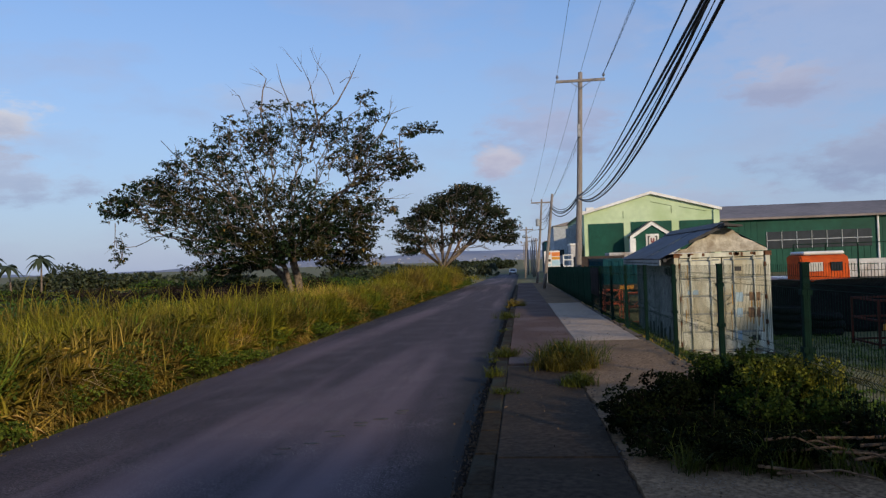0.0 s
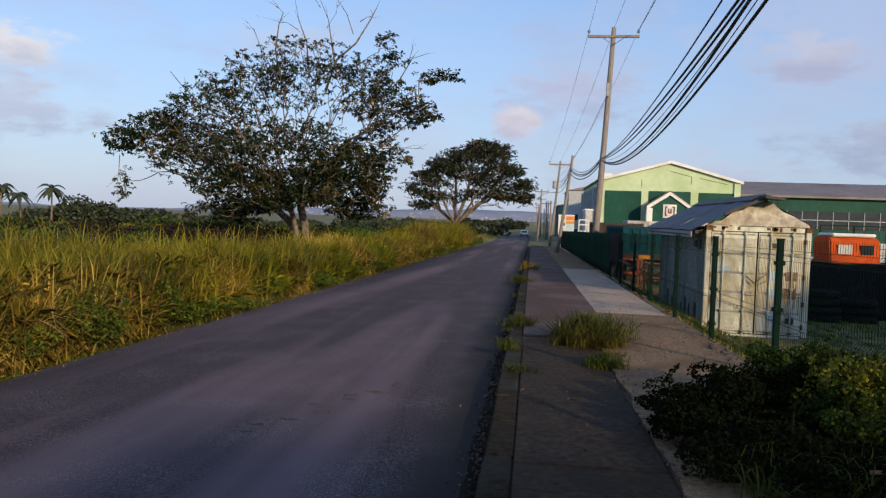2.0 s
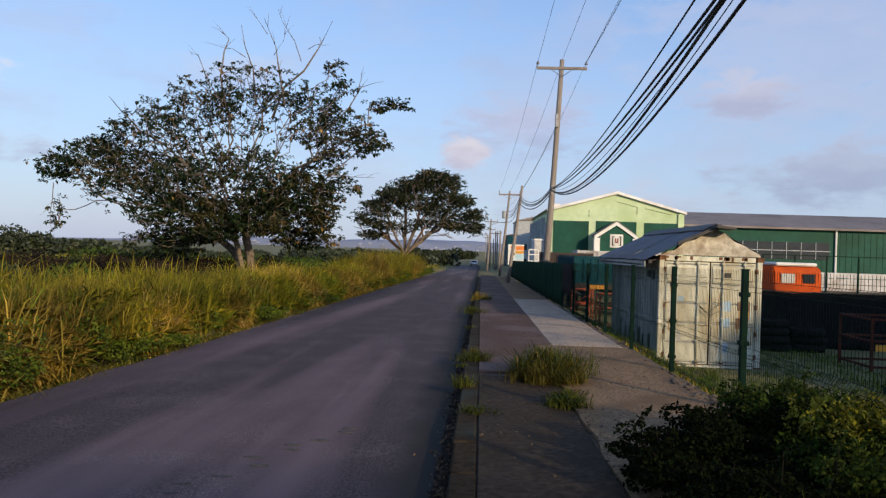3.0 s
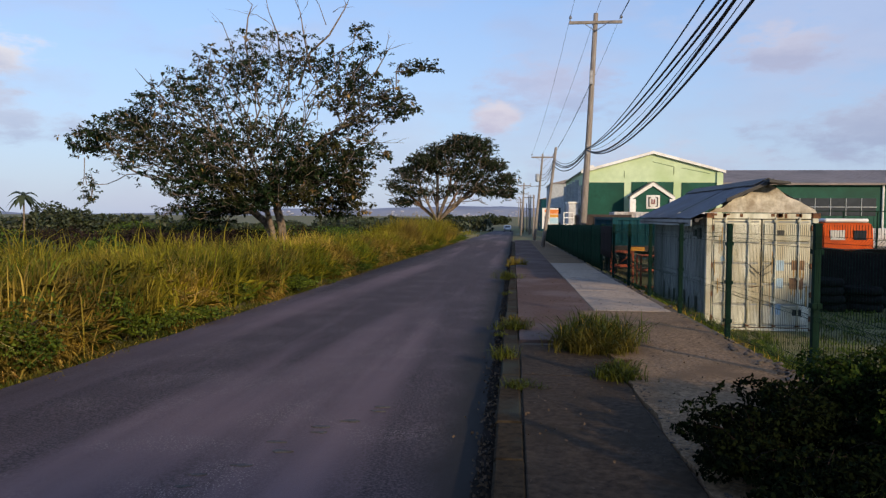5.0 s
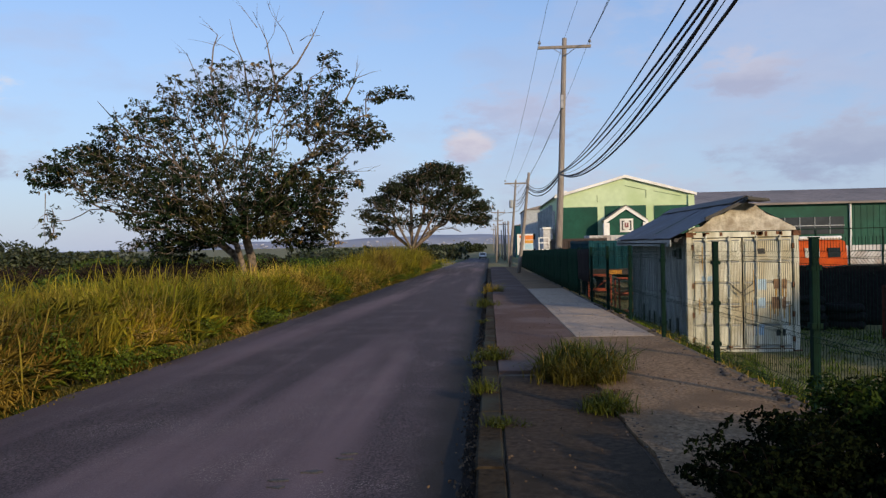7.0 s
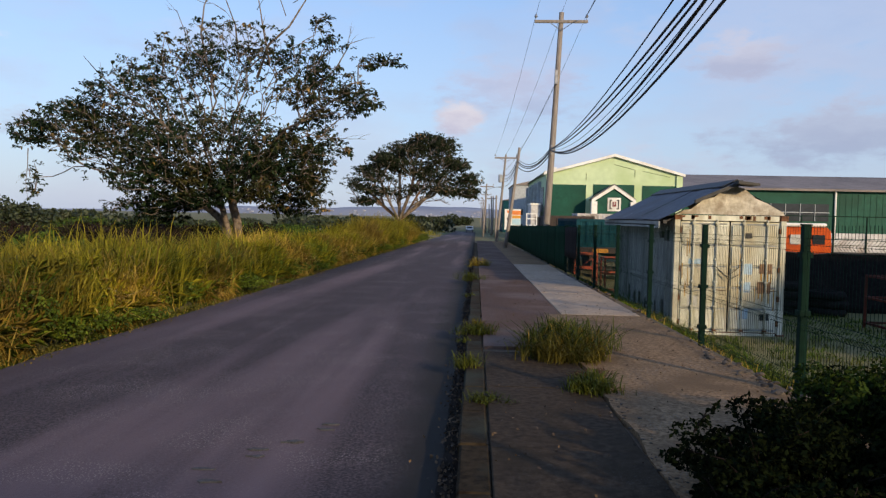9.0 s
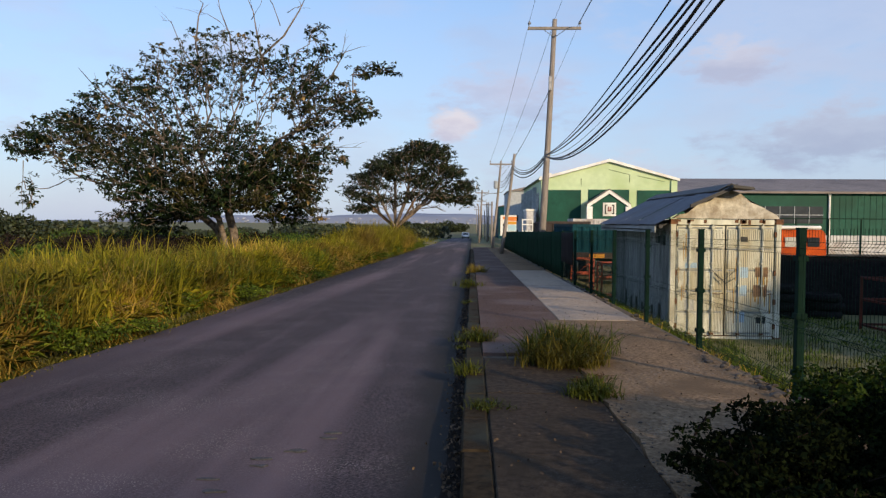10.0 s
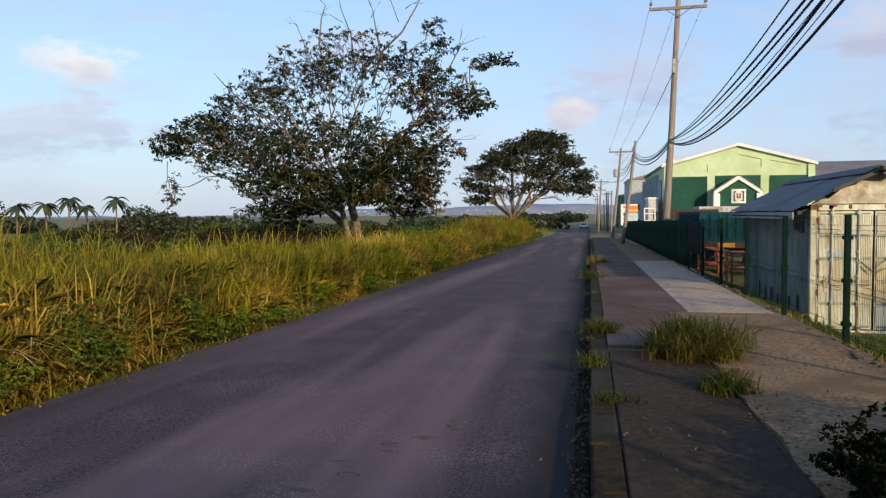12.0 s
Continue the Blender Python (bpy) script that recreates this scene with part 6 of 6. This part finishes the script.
# ---- bush and weeds on the near pavement ----
near = np.random.RandomState(21)
# the near-black bushes carry their shade in the leaf colour
for label, x, y, rx, ry, h, n, size, m in (
        ("dense bush with shade-darkened leaves spilling over the pavement by the fence", 2.95, 7.9, 0.75, 0.7, 0.62, 13000, 0.022, "bush"),
        ("low bush with shade-darkened leaves trailing over the pavement", 2.5, 7.45, 0.68, 0.55, 0.44, 9000, 0.021, "bush"),
        ("low bush with shade-darkened leaves trailing over the pavement", 2.15, 7.35, 0.45, 0.45, 0.3, 6500, 0.02, "bush"),
        ("low bush with shade-darkened leaves trailing over the pavement", 2.8, 6.75, 0.65, 0.42, 0.4, 7000, 0.021, "bush"),
        ("low bush with shade-darkened leaves trailing over the pavement", 2.35, 6.7, 0.52, 0.5, 0.3, 6500, 0.02, "bush"),
        ("low bush with shade-darkened leaves trailing over the pavement", 2.85, 6.3, 0.6, 0.4, 0.34, 7000, 0.021, "bush"),
        ("yellow-green leafy bush growing through the fence", 3.5, 7.55, 0.42, 0.42, 0.86, 7000, 0.022, "yellowbush"),
        ("green leafy bush against the mesh fence", 3.3, 7.0, 0.45, 0.5, 0.62, 7000, 0.022, "bushgreen"),
        ("green leafy bush against the mesh fence", 3.35, 8.2, 0.55, 0.5, 0.8, 8000, 0.022, "bushgreen"),
        ("green weedy bush behind the mesh fence", 4.7, 7.2, 0.9, 0.9, 0.95, 6000, 0.03, "weedleaf"),
        ("green weedy bush behind the mesh fence", 4.5, 10.0, 0.7, 0.7, 0.6, 5000, 0.028, "weedleaf")):
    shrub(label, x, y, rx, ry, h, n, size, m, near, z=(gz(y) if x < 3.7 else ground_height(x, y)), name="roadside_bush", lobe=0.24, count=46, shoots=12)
# every second clump takes the leaf colour darkened for shade
for k in range(8):
    x, y = 4.0 + 1.5 * near.rand(), 5.6 + 1.05 * k * 0.7
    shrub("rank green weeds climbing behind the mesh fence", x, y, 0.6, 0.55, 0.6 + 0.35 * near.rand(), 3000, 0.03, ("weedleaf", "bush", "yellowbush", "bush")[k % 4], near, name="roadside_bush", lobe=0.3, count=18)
grass_patch("bush_grass", "dark rank grass round the foot of the bush", [(2.2 + 1.4 * near.rand(), 5.85 + 0.8 * near.rand()) for _ in range(70)], 0.18, 0.42, 18, "grass_lush", near, 0.009, 0.6, 0.06, base=0.0)
for k in range(22):
    x, y = 3.05 + R.uniform(-0.35, 0.6), 6.35 + R.uniform(-0.55, 0.35)
    a = R.uniform(-0.9, 0.5)
    L = R.uniform(0.4, 1.1)
    z = gz(y) + 0.03 + 0.012 * k
    tagged(part("dead_branch", T([(x, y, z), (x + L * 0.5 * math.cos(a), y + L * 0.5 * math.sin(a), z + R.uniform(-0.01, 0.07)), (x + L * math.cos(a), y + L * math.sin(a), max(gz(y) + 0.01, z - 0.1))], [0.014, 0.01, 0.004], 5), "bark"), "cut grey dead branch lying under the bush", "branch", group="dead branches")


def weed(label, x, y, r, h, n, mat="grass_lush", per=16, lean=0.9):
    xy = [(x + rg.normal() * r * 0.5, y + rg.normal() * r * 0.5) for _ in range(n)]
    return grass_patch("weed_clump", label, xy, h * 0.55, h * 1.1, per, mat, rg, 0.011, lean, 0.05, base=0.0, category="weed")


weed("clump of green weeds growing through the pavement", 1.7, 12.2, 0.42, 0.54, 150, lean=0.75)
weed("clump of dry golden weeds growing through the pavement", 1.64, 11.95, 0.4, 0.4, 110, "weedblade", lean=0.9)
weed("dry stalks standing in the weed clump", 1.74, 12.2, 0.34, 0.5, 24, "grass_gold", 8, lean=0.5)
weed("brown dead weeds beside the green clump", 1.85, 11.0, 0.2, 0.09, 30, "litter_grass", 18, lean=1.2)
weed("small tuft of weeds in the pavement joint", 1.72, 10.3, 0.15, 0.26, 40, "grass_lush", lean=0.7)
weed("dry blades in the small weed tuft", 1.74, 10.25, 0.15, 0.2, 24, "grass_lush", 10, lean=0.9)
weed("weeds sprouting at the kerb", 0.66, 13.6, 0.16, 0.26, 14, "grass_lush")
weed("weeds sprouting at the kerb", 0.66, 13.9, 0.16, 0.26, 8, "weedblade")
weed("weeds sprouting at the kerb", 0.5, 11.3, 0.12, 0.22, 10, "grass_lush")
weed("weeds sprouting at the kerb", 0.72, 9.75, 0.12, 0.14, 12, "grass_lush")
for k in range(26):
    y = 12 + k * 0.9 + R.uniform(-0.4, 0.4)
    if R.random() < 0.12:
        weed("leafy weeds sprouting in the gutter at the kerb", 0.44 + R.uniform(-0.05, 0.05), y, 0.1, R.uniform(0.06, 0.2), 5, "grass_lush", 10)
weed("weeds sprouting at the kerb", 0.45, 24, 0.3, 0.3, 20, "grass_lush")
weed("weeds sprouting at the kerb", 0.7, 31, 0.5, 0.4, 24, "grass_green")
yard_xy = [(3.8 + rg.rand() ** 1.4 * 7, 6 + 22 * rg.rand()) for _ in range(1500)]
yard_xy = [p for p in yard_xy if not (4.7 < p[0] < 7.6 and 19.2 < p[1] < 26.0)]
grass_patch("yard_grass", "short green grass inside the fenced yard", yard_xy, 0.07, 0.2, 30, "yardgrass", rg, 0.013, 0.8, 0.16)
grass_patch("dry_grass", "dry grass along the foot of the fence", [(3.72 + rg.normal() * 0.06, 6 + 30 * rg.rand()) for _ in range(240)], 0.08, 0.26, 14, "grass_gold", rg, 0.01, 0.9, 0.06)

# ---- distance: hills with houses, haze put into their colours ----
hv, hf = [], []
for i in range(121):
    x = -3200 + i * 50
    h = 24 + 20 * noise.noise((x * 0.0012, 0, 4)) + 10 * noise.noise((x * 0.006, 2, 4)) + 14 * max(0, 1 - abs(x + 150) / 700) - 26 * max(0, min(1, (-x - 900) / 900))
    hv += [(x, 2500, -12), (x, 2560, max(-6, h * 0.6)), (x, 2700, max(-5, h)), (x, 2800, -12)]
for i in range(120):
    for q in range(3):
        hf.append((i * 4 + q, i * 4 + 4 + q, i * 4 + 5 + q, i * 4 + 1 + q))
tagged(mesh_of("backdrop_hills", hv, hf, "hill", smooth=True), "low hills on the horizon tinted blue-grey with painted haze", "hills", kind="structure")
bm = bmesh.new()
for k in range(200):
    x = R.uniform(-900, 500)
    f = R.random()
    z = -11 + 28 * f
    w = R.uniform(3, 9)
    box(bm, x, x + w, 2496 + 58 * f, 2504 + 58 * f, z, z + R.uniform(2, 4))
tagged(part("hill_houses", bm, "hillhouse"), "tiny houses scattered over the far hills, paled by painted haze", "houses", kind="stuff")

# ---- rubble along the fence, then paving pieces ----
rub = bmesh.new()
bmesh.ops.create_icosphere(rub, subdivisions=1, radius=1)
for v in rub.verts:
    v.co *= 1 + 0.35 * noise.noise(v.co * 2.1)
rub_me = bpy.data.meshes.new("rubble_stone")
rub.to_mesh(rub_me)
rub.free()
rub_me.materials.append(M["stone"])
for k in range(230):
    y = 8 + 20 * R.random() ** 1.3
    x = 3.56 + R.gauss(0, 0.05)
    s = R.uniform(0.01, 0.032) * (2.0 if R.random() < 0.1 else 1)
    if k >= 205:
        x, y, s = 3.45 + R.gauss(0, 0.09), R.uniform(9.4, 12.4), R.uniform(0.02, 0.055)
    elif k >= 110:
        y = R.uniform(6.2, 11.2)
        x, s = 1.82 + R.gauss(0, 0.05), R.uniform(0.005, 0.014)
    ob = new("rubble_stone", rub_me)
    ob.location, ob.scale = (x, y, gz(y) + 0.012 + s * 0.2), (s * R.uniform(0.8, 1.8), s * R.uniform(0.8, 1.8), s * 0.7)
    ob.rotation_euler = (0, 0, R.uniform(0, 6))
    tagged(ob, "grey-brown broken stone on the pavement" if x < 3 else "grey-brown broken stone at the foot of the fence", "stone", group="pavement grit" if x < 3 else "fence rubble")


def piece(name, sx, sy, sz, mat, bevel=0.012, tilt=0.012):
    bm = B(0, sx, 0, sy, -sz, 0, bevel=bevel)
    bmesh.ops.transform(bm, matrix=Matrix(((1, 0, 0, 0), (0, 1, 0, 0), (0, -tilt, 1, 0), (0, 0, 0, 1))), verts=bm.verts)
    me = bpy.data.meshes.new(name)
    bm.to_mesh(me)
    bm.free()
    me.materials.append(M[mat])
    return me


kerb_me = piece("kerb_stone", 0.211, 0.905, 0.22, "kerb", 0.018)
for k in range(82):
    y = -8 + 0.915 * k
    ob = new("kerb_stone", kerb_me)
    ob.parent = pavement
    ob.location = (0.49 + R.uniform(-0.008, 0.008), y, gz(y) + R.uniform(-0.006, 0.008))
slab_me = piece("paving_slab", 1.06, 1.91, 0.1, "slab", 0.01)
for k in range(11):
    y = 8.42 - 1.92 * (9 - k)
    ob = new("paving_slab", slab_me)
    ob.parent = pavement
    ob.location = (0.71, y, gz(y) + R.uniform(-0.004, 0.006))
# pale slabs whose colour also paints the sunlit strip of pavement
pale_me = piece("concrete_slab", 1.38, 4.0, 0.1, "pale", 0.01)
for k in range(4):
    y = 16.1 + 4.03 * k
    ob = new("concrete_slab", pale_me)
    ob.parent = pavement
    ob.location = (2.11, y, gz(y) + 0.012 + 0.003 * k)

# leaf litter and grit in the gutter
rl = np.random.RandomState(8)
n = 2600
ly = 3 + 40 * rl.rand(n) ** 1.6
lx = 0.48 - np.abs(rl.normal(size=n)) * 0.08
lc = np.stack([lx, ly, gzv(ly) - 0.118], 1)
tagged(mesh_of("leaf_litter", *leaf_cards(lc, 0.022, rl, 1.4, 0.0), "litter", kind="stuff"), "dark leaf litter and grit in the gutter", "litter")
n = 500
ly = 5 + 20 * rl.rand(n)
lc = np.stack([0.7 + 2.85 * rl.rand(n), ly, gzv(ly) + 0.018], 1)
tagged(mesh_of("leaf_litter", *leaf_cards(lc, 0.018, rl, 1.4, 0.0), "litter", kind="stuff"), "dry leaf litter scattered on the pavement", "litter")
n = 1500
ly = 4 + 40 * rl.rand(n) ** 1.4
lc = np.stack([-4.62 + rl.normal(size=n) * 0.11, ly, gzv(ly) - 0.13], 1)
tagged(mesh_of("leaf_litter", *leaf_cards(lc, 0.014, rl, 1.5, 0.0), "grass_gold", kind="stuff"), "pale dry leaf litter along the verge edge of the road", "litter")
# flaked asphalt on the road
for k in range(11):
    f = k / 10
    x, y = -1.5 + 1.0 * f + R.uniform(-0.12, 0.12), 7.3 + 2.0 * f + R.uniform(-0.15, 0.15)
    bm = bmesh.new()
    ring = [(x + R.uniform(0.02, 0.1) * math.cos(a), y + R.uniform(0.01, 0.035) * math.sin(a)) for a in [2 * math.pi * q / 9 for q in range(9)]]
    prism(bm, ring, "z", gz(y) - 0.15, gz(y) - 0.125 + R.uniform(0.0, 0.006))
    tagged(part("asphalt_flake", bm, "patch"), "dark broken asphalt flake on the road surface", "asphalt flake", group="road flakes")
